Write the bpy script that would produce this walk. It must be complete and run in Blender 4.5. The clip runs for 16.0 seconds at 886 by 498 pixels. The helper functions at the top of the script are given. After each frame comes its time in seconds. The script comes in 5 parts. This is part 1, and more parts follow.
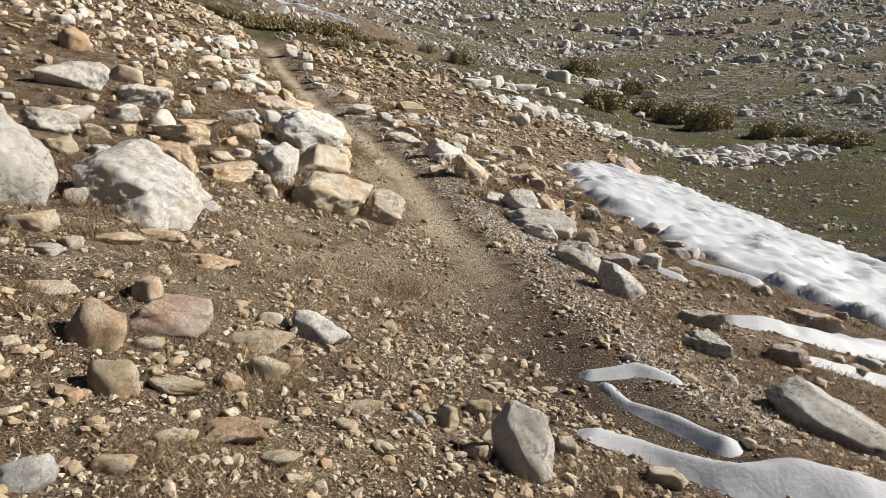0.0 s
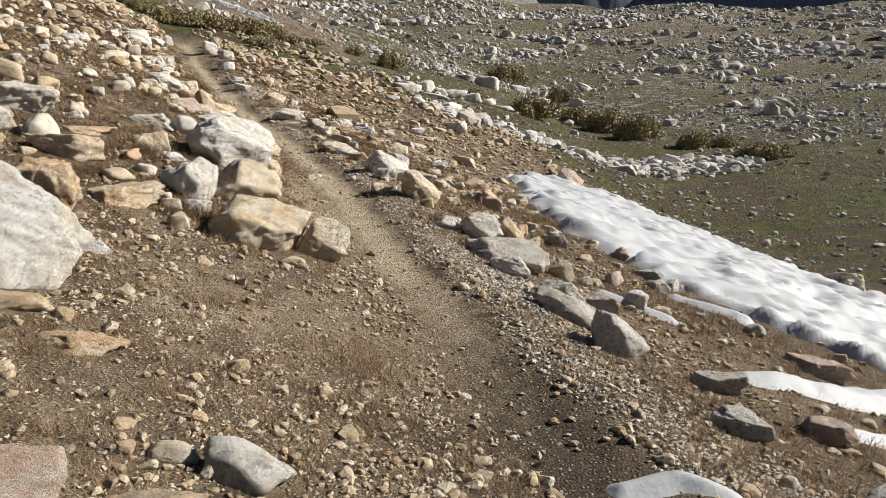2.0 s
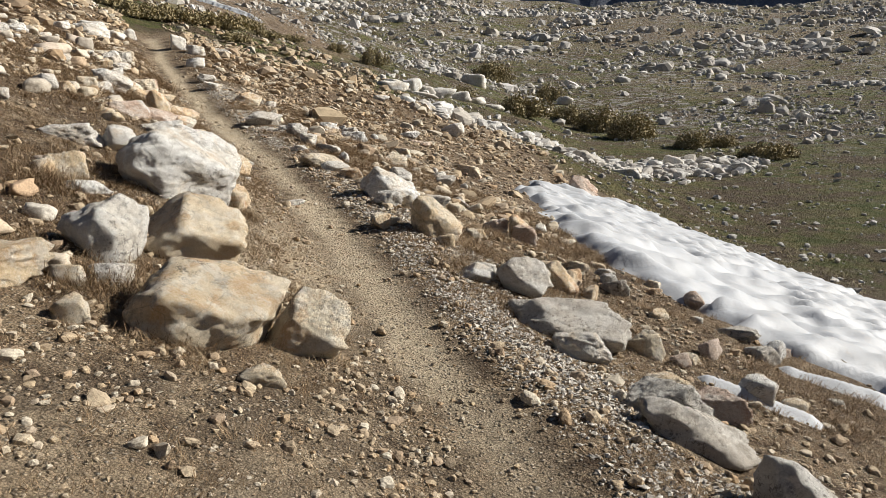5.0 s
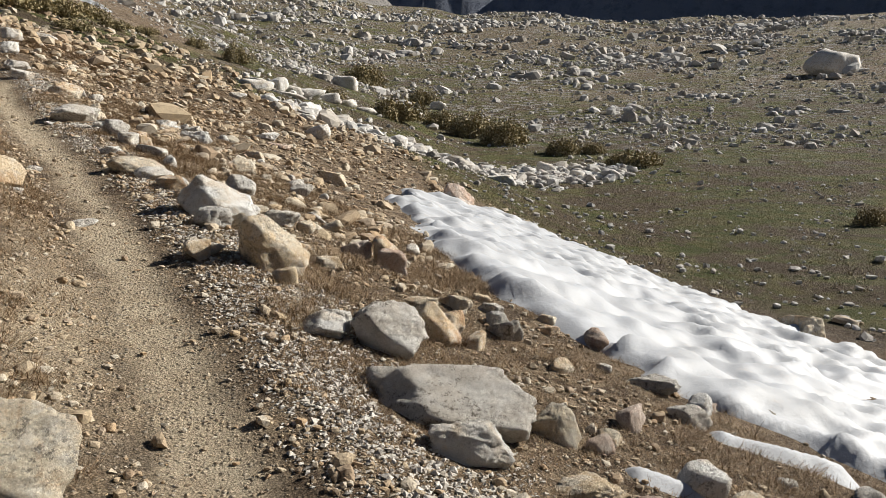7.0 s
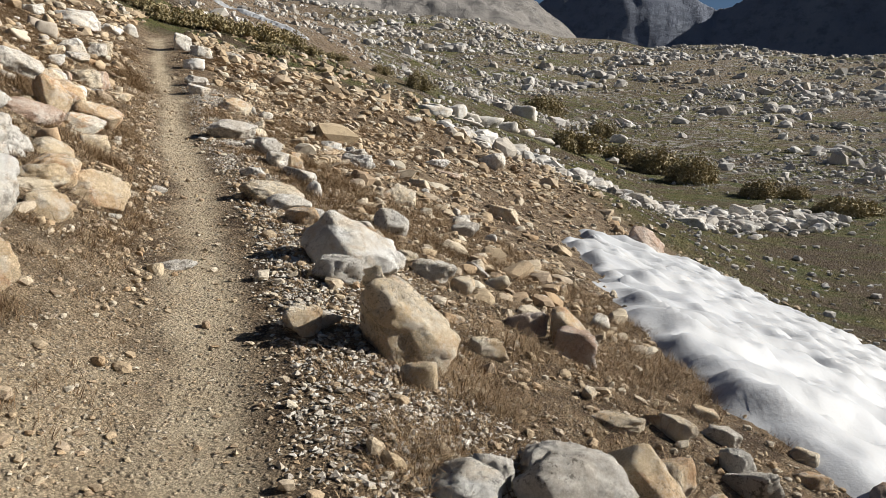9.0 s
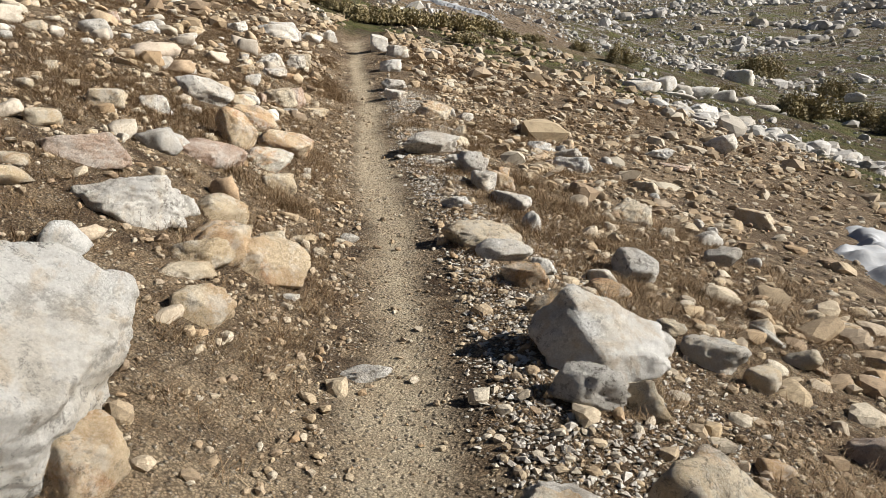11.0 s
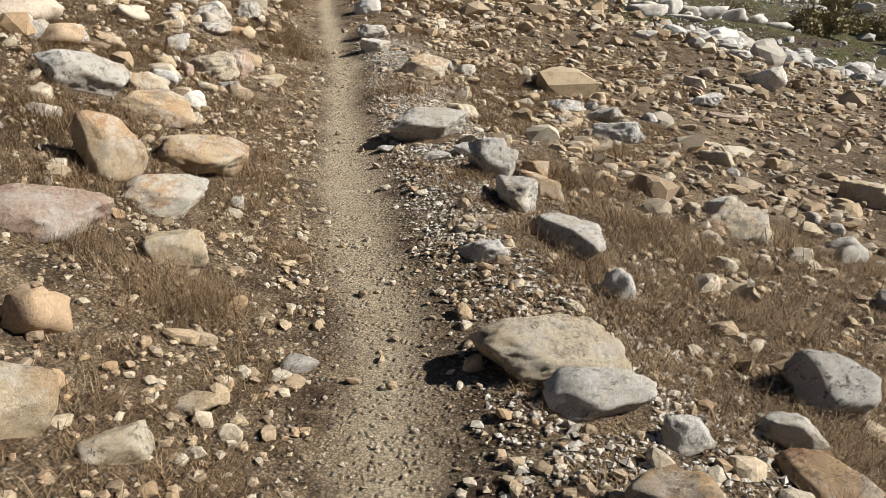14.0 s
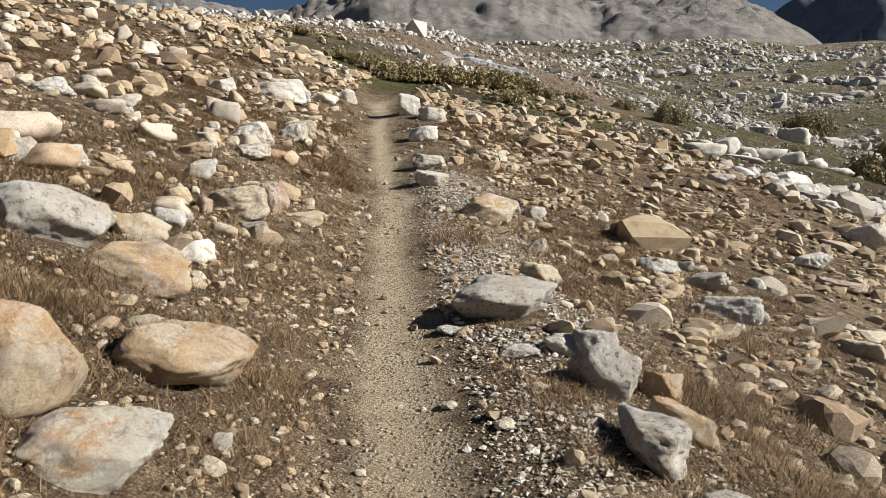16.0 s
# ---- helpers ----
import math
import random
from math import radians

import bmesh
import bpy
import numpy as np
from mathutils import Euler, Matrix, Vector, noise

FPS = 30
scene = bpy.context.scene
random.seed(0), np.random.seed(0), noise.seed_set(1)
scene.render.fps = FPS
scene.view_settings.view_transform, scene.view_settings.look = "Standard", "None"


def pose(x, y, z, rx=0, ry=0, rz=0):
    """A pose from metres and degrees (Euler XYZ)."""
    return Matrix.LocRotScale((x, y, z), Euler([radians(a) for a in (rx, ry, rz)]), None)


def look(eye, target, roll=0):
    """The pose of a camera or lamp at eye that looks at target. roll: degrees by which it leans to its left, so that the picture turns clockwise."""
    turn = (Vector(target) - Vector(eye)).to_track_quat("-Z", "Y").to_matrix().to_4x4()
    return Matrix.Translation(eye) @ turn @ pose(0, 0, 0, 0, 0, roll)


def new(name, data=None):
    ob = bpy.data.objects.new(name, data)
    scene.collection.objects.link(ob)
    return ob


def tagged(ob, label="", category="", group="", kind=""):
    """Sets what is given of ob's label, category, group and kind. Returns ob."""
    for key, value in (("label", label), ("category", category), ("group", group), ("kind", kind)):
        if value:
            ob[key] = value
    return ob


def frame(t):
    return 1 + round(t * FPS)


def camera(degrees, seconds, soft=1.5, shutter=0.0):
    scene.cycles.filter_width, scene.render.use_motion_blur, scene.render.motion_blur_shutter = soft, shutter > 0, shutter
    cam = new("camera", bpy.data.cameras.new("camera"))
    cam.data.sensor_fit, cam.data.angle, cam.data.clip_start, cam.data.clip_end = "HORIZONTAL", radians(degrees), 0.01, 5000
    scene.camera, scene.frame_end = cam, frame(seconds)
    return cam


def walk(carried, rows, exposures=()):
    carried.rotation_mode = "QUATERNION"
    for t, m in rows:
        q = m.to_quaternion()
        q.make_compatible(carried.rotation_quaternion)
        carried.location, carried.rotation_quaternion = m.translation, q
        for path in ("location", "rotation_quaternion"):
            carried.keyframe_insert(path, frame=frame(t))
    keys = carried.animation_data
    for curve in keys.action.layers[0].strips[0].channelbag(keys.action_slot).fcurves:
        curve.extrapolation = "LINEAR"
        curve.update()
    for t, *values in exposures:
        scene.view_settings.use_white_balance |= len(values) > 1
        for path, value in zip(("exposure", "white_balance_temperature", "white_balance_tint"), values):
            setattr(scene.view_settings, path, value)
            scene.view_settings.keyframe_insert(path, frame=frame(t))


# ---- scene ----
cam = camera(62.5, 16.0, soft=0.8)
PATH = [
    (0, (0.076, 0.136, 1.504), (0.065, 2.1, 1.128), -1.0),
    (0.5, (-0.032, 0.601, 1.523), (-0.136, 2.562, 1.144), -1.4),
    (1, (-0.228, 0.998, 1.567), (-0.366, 2.955, 1.174), -2.6),
    (1.5, (-0.241, 1.359, 1.605), (-0.204, 3.332, 1.28), -1.3),
    (2, (-0.216, 1.718, 1.58), (-0.022, 3.675, 1.213), 0.1),
    (2.5, (-0.182, 2.185, 1.551), (0.112, 4.115, 1.119), -0.1),
    (3, (-0.137, 2.671, 1.561), (0.145, 4.617, 1.2), 0.5),
    (3.2, (-0.157, 2.853, 1.606), (0.076, 4.812, 1.278), 0.6),
    (5.3, (-0.405, 4.576, 1.71), (-0.155, 6.524, 1.335), -0.4),
    (5.5, (-0.406, 4.746, 1.734), (-0.111, 6.688, 1.363), -0.4),
    (6, (-0.201, 5.22, 1.655), (0.216, 7.141, 1.287), -0.2),
    (6.5, (-0.077, 5.67, 1.63), (0.437, 7.567, 1.26), 0.4),
    (7, (0.102, 6.101, 1.591), (0.676, 7.983, 1.234), 1.1),
    (7.5, (0.219, 6.535, 1.555), (0.787, 8.423, 1.222), 1.8),
    (8, (0.333, 7.017, 1.571), (0.833, 8.93, 1.27), 2.3),
    (8.5, (0.421, 7.55, 1.53), (0.76, 9.501, 1.25), 2.9),
    (9, (0.402, 8.119, 1.552), (0.528, 10.093, 1.258), 3.3),
    (9.5, (0.375, 8.592, 1.593), (0.245, 10.561, 1.269), 2.4),
    (10, (0.169, 9.02, 1.636), (-0.16, 10.966, 1.311), 1.3),
    (10.2, (0.118, 9.142, 1.707), (-0.242, 11.085, 1.396), 0.8),
    (12.3, (-0.202, 11.063, 1.957), (-0.598, 12.946, 1.412), -3.5),
    (12.5, (-0.28, 11.231, 1.984), (-0.665, 13.11, 1.419), -3.8),
    (13, (-0.354, 11.652, 2.054), (-0.737, 13.53, 1.484), -4.6),
    (13.5, (-0.522, 12.092, 2.101), (-0.924, 13.972, 1.552), -5.2),
    (14, (-0.663, 12.541, 2.178), (-1.06, 14.429, 1.649), -4.5),
    (14.5, (-0.75, 12.995, 2.259), (-1.155, 14.891, 1.768), -3.6),
    (15, (-0.946, 13.378, 2.285), (-1.364, 15.289, 1.872), -2.6),
    (15.5, (-1.076, 13.808, 2.356), (-1.523, 15.732, 2.043), -1.8),
    (16, (-1.275, 14.199, 2.389), (-1.763, 16.127, 2.179), -1.2),
]
walk(cam, [(t, look(eye, target, roll)) for t, eye, target, roll in PATH])

# ---- world and sun ----
SUN_AZ, SUN_EL = 85.0, 32.0
world = bpy.data.worlds.new("sky")
scene.world = world
world.use_nodes = True
wn = world.node_tree.nodes
sky = wn.new("ShaderNodeTexSky")
sky.sky_type = "NISHITA"
sky.sun_disc = False
sky.sun_elevation = radians(SUN_EL)
sky.sun_rotation = radians(SUN_AZ)
sky.altitude = 3400
sky.air_density = 1.3
sky.ozone_density = 4.0
sky.dust_density = 0.0
world.node_tree.links.new(sky.outputs[0], wn["Background"].inputs[0])
wn["Background"].inputs[1].default_value = 0.024
sun = new("sun", bpy.data.lights.new("sun", "SUN"))
sun.data.energy = 5.0
sun.data.angle = radians(0.53)
sun.data.color = (1.0, 0.96, 0.885)
_a, _e = radians(SUN_AZ), radians(SUN_EL)
sun.matrix_world = look((math.sin(_a) * math.cos(_e) * 60, math.cos(_a) * math.cos(_e) * 60, math.sin(_e) * 60), (0, 0, 0))
scene.view_settings.exposure = 0.6

# ---- materials ----
class Nodes:
    """A short way to write node materials."""

    def __init__(self, name, rough=0.9):
        self.mat = bpy.data.materials.new(name)
        self.mat.use_nodes = True
        self.tree = self.mat.node_tree
        self.bsdf = self.tree.nodes["Principled BSDF"]
        self.bsdf.inputs["Roughness"].default_value = rough
        self.bsdf.inputs["Specular IOR Level"].default_value = 0.3
        self.co = self.tree.nodes.new("ShaderNodeNewGeometry").outputs["Position"]

    def link(self, a, b):
        self.tree.links.new(a, b)

    def noise(self, scale, detail=4, rough=0.55, co=None, distort=0.0):
        n = self.tree.nodes.new("ShaderNodeTexNoise")
        n.inputs["Scale"].default_value = scale
        n.inputs["Detail"].default_value = detail
        n.inputs["Roughness"].default_value = rough
        n.inputs["Distortion"].default_value = distort
        self.link(co or self.co, n.inputs["Vector"])
        return n.outputs[0]

    def warped(self, scale, amount):
        """The place, pushed about so that cells come out uneven."""
        n = self.tree.nodes.new("ShaderNodeTexNoise")
        n.inputs["Scale"].default_value = scale
        n.inputs["Detail"].default_value = 3
        self.link(self.co, n.inputs["Vector"])
        v = self.tree.nodes.new("ShaderNodeVectorMath")
        v.operation = "MULTIPLY_ADD"
        self.link(n.outputs["Color"], v.inputs[0])
        v.inputs[1].default_value = (amount, amount, amount)
        self.link(self.co, v.inputs[2])
        return v.outputs[0]

    def cells(self, scale, feature="F1", out="Distance", co=None):
        n = self.tree.nodes.new("ShaderNodeTexVoronoi")
        n.feature = feature
        n.inputs["Scale"].default_value = scale
        self.link(co or self.co, n.inputs["Vector"])
        return n.outputs[out]

    def band(self, value, lo, hi, a=0.0, b=1.0):
        n = self.tree.nodes.new("ShaderNodeMapRange")
        n.inputs["From Min"].default_value, n.inputs["From Max"].default_value = lo, hi
        n.inputs["To Min"].default_value, n.inputs["To Max"].default_value = a, b
        self.link(value, n.inputs["Value"])
        return n.outputs[0]

    def times(self, a, b, op="MULTIPLY"):
        n = self.tree.nodes.new("ShaderNodeMath")
        n.operation = op
        for i, v in enumerate((a, b)):
            if isinstance(v, (int, float)):
                n.inputs[i].default_value = v
            else:
                self.link(v, n.inputs[i])
        return n.outputs[0]

    def mix(self, fac, a, b, how="MIX"):
        n = self.tree.nodes.new("ShaderNodeMix")
        n.data_type, n.blend_type = "RGBA", how
        for sock, v in ((n.inputs[0], fac), (n.inputs[6], a), (n.inputs[7], b)):
            if isinstance(v, tuple):
                sock.default_value = (*v, 1)
            elif isinstance(v, (int, float)):
                sock.default_value = v
            else:
                self.link(v, sock)
        return n.outputs[2]

    def attr(self, name):
        n = self.tree.nodes.new("ShaderNodeAttribute")
        n.attribute_name = name
        return n

    def own(self):
        return self.tree.nodes.new("ShaderNodeObjectInfo").outputs["Random"]

    def island(self):
        return self.tree.nodes.new("ShaderNodeNewGeometry").outputs["Random Per Island"]

    def bump(self, value, strength, dist, before=None):
        n = self.tree.nodes.new("ShaderNodeBump")
        n.inputs["Strength"].default_value, n.inputs["Distance"].default_value = strength, dist
        self.link(value, n.inputs["Height"])
        if before:
            self.link(before, n.inputs["Normal"])
        return n.outputs[0]

    def done(self, colour, normal=None):
        self.link(colour, self.bsdf.inputs["Base Color"])
        if normal:
            self.link(normal, self.bsdf.inputs["Normal"])
        return self.mat


def granite(name, pale, warm, stain, rust=0.5, lichen=0.35):
    """Weathered granite: pale grain, warm staining, dark lichen, cracks and rough relief."""
    m = Nodes(name, 0.88)
    base = m.mix(m.band(m.noise(1.9, 7, 0.62), 0.44, 0.56), pale, warm)
    base = m.mix(m.times(m.band(m.noise(2.6, 8, 0.68, distort=1.1), 0.51, 0.60), rust), base, stain)
    base = m.mix(m.times(m.band(m.noise(7.5, 8, 0.74), 0.50, 0.58), 0.65), base, m.mix(0.6, pale, (0.82, 0.80, 0.76)))
    patch = m.times(m.band(m.noise(5.0, 9, 0.78), 0.53, 0.58), m.band(m.noise(1.4, 4), 0.46, 0.58))
    base = m.mix(m.times(patch, lichen * 0.75), base, (0.17, 0.15, 0.12))
    grain = m.noise(95, 6, 0.85)
    base = m.mix(m.band(grain, 0.42, 0.60), m.mix(0.20, base, (0.13, 0.11, 0.085)), m.mix(0.25, base, (0.88, 0.85, 0.80)))
    specks = m.times(m.band(m.noise(24, 8, 0.85), 0.535, 0.57), m.band(m.noise(2.0, 5), 0.44, 0.56))
    base = m.mix(m.times(specks, lichen), base, (0.045, 0.042, 0.036))
    seam = m.times(m.band(m.cells(1.7, "DISTANCE_TO_EDGE", co=m.warped(2.2, 0.5)), 0.011, 0.002), m.band(m.noise(1.7, 3), 0.49, 0.58))
    base = m.mix(m.times(seam, 0.25), base, (0.05, 0.042, 0.034))
    base = m.mix(m.band(m.own(), 0, 1, 0.0, 0.16), base, (0.46, 0.34, 0.21))
    n = m.bump(m.noise(4.0, 9, 0.74, distort=0.4), 0.9, 0.065)
    n = m.bump(m.noise(13, 9, 0.82), 0.9, 0.028, n)
    n = m.bump(m.noise(42, 8, 0.85), 1.0, 0.011, n)
    n = m.bump(seam, -0.4, 0.01, n)
    return m.done(base, n)


ROCK = {
    "w": granite("pale_granite", (0.80, 0.785, 0.755), (0.75, 0.695, 0.61), (0.60, 0.44, 0.26), 0.5, 0.65),
    "t": granite("tan_granite", (0.76, 0.645, 0.47), (0.69, 0.52, 0.31), (0.56, 0.33, 0.14), 0.7, 0.65),
    "o": granite("rusty_granite", (0.73, 0.56, 0.35), (0.65, 0.41, 0.20), (0.50, 0.22, 0.075), 0.75, 0.6),
    "g": granite("lichen_granite", (0.66, 0.64, 0.60), (0.59, 0.54, 0.475), (0.38, 0.33, 0.27), 0.35, 0.8),
    "l": granite("orange_lichen_granite", (0.80, 0.76, 0.67), (0.76, 0.67, 0.50), (0.62, 0.28, 0.07), 0.9, 0.45),
    "p": granite("pink_granite", (0.58, 0.44, 0.35), (0.54, 0.36, 0.26), (0.40, 0.21, 0.12), 0.5, 0.35),
}


def small_stone(name, shades):
    """Loose stones: each one takes its own shade."""
    m = Nodes(name, 0.92)
    ramp = m.tree.nodes.new("ShaderNodeValToRGB")
    ramp.color_ramp.interpolation = "LINEAR"
    while len(ramp.color_ramp.elements) < len(shades):
        ramp.color_ramp.elements.new(0.5)
    for k, (el, c) in enumerate(zip(ramp.color_ramp.elements, shades)):
        el.position, el.color = k / (len(shades) - 1), (*c, 1)
    m.link(m.island(), ramp.inputs[0])
    base = m.mix(m.band(m.noise(70, 5, 0.8), 0.38, 0.6), m.mix(0.45, ramp.outputs[0], (0.12, 0.10, 0.08)), ramp.outputs[0])
    base = m.mix(m.times(m.band(m.noise(9, 6, 0.75), 0.52, 0.62), 0.4), base, (0.16, 0.12, 0.08))
    return m.done(base, m.bump(m.noise(45, 5, 0.75), 0.7, 0.012))


STONES = small_stone("loose_stone", ((0.30, 0.22, 0.14), (0.52, 0.42, 0.29), (0.44, 0.30, 0.17), (0.66, 0.59, 0.47), (0.36, 0.26, 0.17), (0.54, 0.42, 0.27), (0.60, 0.53, 0.42)))
CHIPS = small_stone("tan_chips", ((0.52, 0.42, 0.29), (0.70, 0.61, 0.47), (0.58, 0.45, 0.29), (0.76, 0.70, 0.59)))
GRIT = small_stone("grey_grit", ((0.40, 0.36, 0.31), (0.60, 0.55, 0.48), (0.74, 0.70, 0.63), (0.48, 0.42, 0.34)))
FAR_STONES = small_stone("far_granite", ((0.40, 0.375, 0.34), (0.70, 0.68, 0.64), (0.56, 0.51, 0.44), (0.48, 0.45, 0.415), (0.80, 0.78, 0.75)))


ROCK_MIX = small_stone("mixed_granite", ((0.56, 0.42, 0.27), (0.66, 0.61, 0.53), (0.58, 0.43, 0.27), (0.74, 0.70, 0.63), (0.50, 0.33, 0.19), (0.64, 0.56, 0.44), (0.44, 0.39, 0.33)))


def ground_material():
    m = Nodes("mountain_soil", 0.95)
    mask = m.attr("cover")  # red: trodden trail, green: meadow, blue: damp soil
    sep = m.tree.nodes.new("ShaderNodeSeparateColor")
    m.link(mask.outputs["Color"], sep.inputs[0])
    trail, meadow, damp = sep.outputs[0], sep.outputs[1], sep.outputs[2]
    soil = m.mix(m.band(m.noise(2.1, 8, 0.75), 0.42, 0.58), (0.105, 0.061, 0.031), (0.36, 0.245, 0.142))
    soil = m.mix(m.band(m.noise(7, 6, 0.7), 0.42, 0.62), soil, (0.52, 0.395, 0.255))
    soil = m.mix(m.times(m.band(m.noise(2.4, 5, 0.6, distort=0.8), 0.49, 0.60), 0.8), soil, (0.075, 0.039, 0.019))
    dust = m.mix(m.band(m.noise(5, 6, 0.65), 0.35, 0.65), (0.62, 0.49, 0.33), (0.76, 0.635, 0.45))
    soil = m.mix(trail, soil, dust)
    soil = m.mix(damp, soil, m.mix(m.band(m.noise(6, 5), 0.4, 0.6), (0.06, 0.042, 0.03), (0.12, 0.082, 0.055)))
    turf = m.mix(m.band(m.noise(0.9, 8, 0.68), 0.42, 0.60), (0.085, 0.105, 0.02), (0.18, 0.155, 0.052))
    turf = m.mix(m.band(m.noise(0.22, 8, 0.7, distort=0.6), 0.46, 0.55), turf, m.mix(m.noise(3.0, 6), (0.075, 0.05, 0.028), (0.18, 0.13, 0.078)))
    turf = m.mix(m.times(m.band(m.noise(0.35, 8, 0.7, distort=0.5), 0.57, 0.66), 0.5), turf, (0.20, 0.17, 0.13))
    soil = m.mix(meadow, soil, turf)
    # far off, blocks and outcrops too small to tell apart
    rocky = mask.outputs["Alpha"]
    block, boulders = m.cells(0.55, co=m.warped(0.4, 1.2)), m.cells(1.5, co=m.warped(1.1, 0.5))
    stony = m.mix(m.noise(0.3, 5), (0.30, 0.275, 0.24), (0.52, 0.495, 0.46))
    soil = m.mix(m.times(m.times(m.band(block, 0.42, 0.30), m.band(m.noise(0.045, 6, 0.65), 0.44, 0.58)), rocky), soil, stony)
    soil = m.mix(m.times(m.times(m.band(boulders, 0.40, 0.28), m.band(m.noise(0.11, 6, 0.65), 0.42, 0.56)), rocky), soil, stony)
    veg = m.attr("veg").outputs["Fac"]
    mat = m.mix(m.band(m.noise(55, 5, 0.8), 0.35, 0.65), (0.08, 0.048, 0.026), (0.27, 0.175, 0.10))
    soil = m.mix(m.times(m.times(m.times(veg, m.band(trail, 0, 0.7, 1.0, 0.0)), m.band(meadow, 0, 0.6, 1.0, 0.0)), m.band(m.noise(9, 5, 0.7), 0.36, 0.56)), soil, mat)
    # crumbs and pebbles too small to be modelled
    loose = m.times(m.band(m.noise(3.5, 5, 0.65), 0.36, 0.56, 0.25, 1.0), m.band(meadow, 0, 1, 1.0, 0.25))
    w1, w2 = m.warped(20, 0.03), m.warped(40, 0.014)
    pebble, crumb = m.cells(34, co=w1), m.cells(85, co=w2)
    shade = m.tree.nodes.new("ShaderNodeSeparateColor")
    m.link(m.cells(34, out="Color", co=w1), shade.inputs[0])
    shade2 = m.tree.nodes.new("ShaderNodeSeparateColor")
    m.link(m.cells(85, out="Color", co=w2), shade2.inputs[0])
    pale = m.mix(shade.outputs[1], (0.34, 0.26, 0.175), (0.70, 0.62, 0.50))
    soil = m.mix(m.times(m.times(m.band(shade.outputs[0], 0.50, 0.62), m.band(pebble, 0.40, 0.28)), loose), soil, pale)
    soil = m.mix(m.times(m.band(shade2.outputs[0], 0.45, 1.0, 0.0, 0.55), loose), soil, m.mix(0.5, soil, (0.50, 0.42, 0.32)))
    # gaps between crumbs painted nearly black, in place of the shade there
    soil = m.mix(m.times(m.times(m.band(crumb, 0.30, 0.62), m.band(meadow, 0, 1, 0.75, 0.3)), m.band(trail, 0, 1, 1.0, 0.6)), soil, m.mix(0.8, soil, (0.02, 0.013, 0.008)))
    lumps = m.times(m.band(pebble, 0.5, 0.1, 0.0, 1.0), m.band(shade.outputs[0], 0.35, 0.75))
    n = m.bump(m.noise(11, 8, 0.78), 1.0, 0.075)
    n = m.bump(m.times(m.noise(31, 6, 0.7, distort=0.5), m.band(trail, 0, 1, 1.0, 0.45)), 0.9, 0.024, n)
    n = m.bump(m.times(m.band(boulders, 0.6, 0.1), rocky), 0.8, 0.5, n)
    n = m.bump(m.times(m.noise(1.7, 9, 0.8, distort=0.6), meadow), 1.0, 0.5, n)
    n = m.bump(lumps, 1.0, 0.03, n)
    n = m.bump(crumb, -0.9, 0.010, n)
    return m.done(soil, n)


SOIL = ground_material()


def snow_material():
    m = Nodes("old_snow", 0.6)
    base = m.mix(m.band(m.noise(1.1, 5), 0.4, 0.7), (0.44, 0.45, 0.47), (0.41, 0.415, 0.425))
    base = m.mix(m.times(m.band(m.noise(2.2, 6, 0.7), 0.62, 0.74), 0.4), base, (0.55, 0.47, 0.40))
    m.bsdf.inputs["Subsurface Weight"].default_value = 0.15
    m.bsdf.inputs["Subsurface Radius"].default_value = (0.05, 0.06, 0.07)
    return m.done(base, m.bump(m.noise(26, 5, 0.6), 0.35, 0.012))


SNOW = snow_material()


def blades_material(name, shades):
    m = small_stone(name, shades)
    m.node_tree.nodes["Principled BSDF"].inputs["Roughness"].default_value = 0.7
    return m


STRAW = blades_material("dry_grass", ((0.17, 0.10, 0.052), (0.42, 0.285, 0.155), (0.26, 0.16, 0.08), (0.58, 0.445, 0.27)))
LEAF = blades_material("willow_leaf", ((0.24, 0.20, 0.10), (0.40, 0.33, 0.165), (0.30, 0.25, 0.125), (0.46, 0.38, 0.20)))


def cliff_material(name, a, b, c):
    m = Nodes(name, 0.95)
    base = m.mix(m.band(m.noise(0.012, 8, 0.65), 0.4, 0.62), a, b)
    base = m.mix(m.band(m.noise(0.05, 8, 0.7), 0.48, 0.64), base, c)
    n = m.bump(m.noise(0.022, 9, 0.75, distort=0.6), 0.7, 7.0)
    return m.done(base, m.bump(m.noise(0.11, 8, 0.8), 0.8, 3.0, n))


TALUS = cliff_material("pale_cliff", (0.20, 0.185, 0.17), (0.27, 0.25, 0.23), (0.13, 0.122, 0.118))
# bluish tint painted into the rock colour stands in for distant haze
HAZED_CLIFF = cliff_material("haze_tinted_cliff", (0.17, 0.19, 0.24), (0.21, 0.23, 0.275), (0.12, 0.135, 0.18))

# ---- the lie of the land ----
def lattice(ix, iy, seed):
    """A repeatable random value from 0 to 1 for each lattice point."""
    n = (ix.astype(np.int64) * 374761393 + iy.astype(np.int64) * 668265263 + seed * 1442695041) & 0x7FFFFFFF
    n = ((n ^ (n >> 13)) * 1274126177) & 0x7FFFFFFF
    return ((n ^ (n >> 16)) & 0xFFFF) / 65535.0


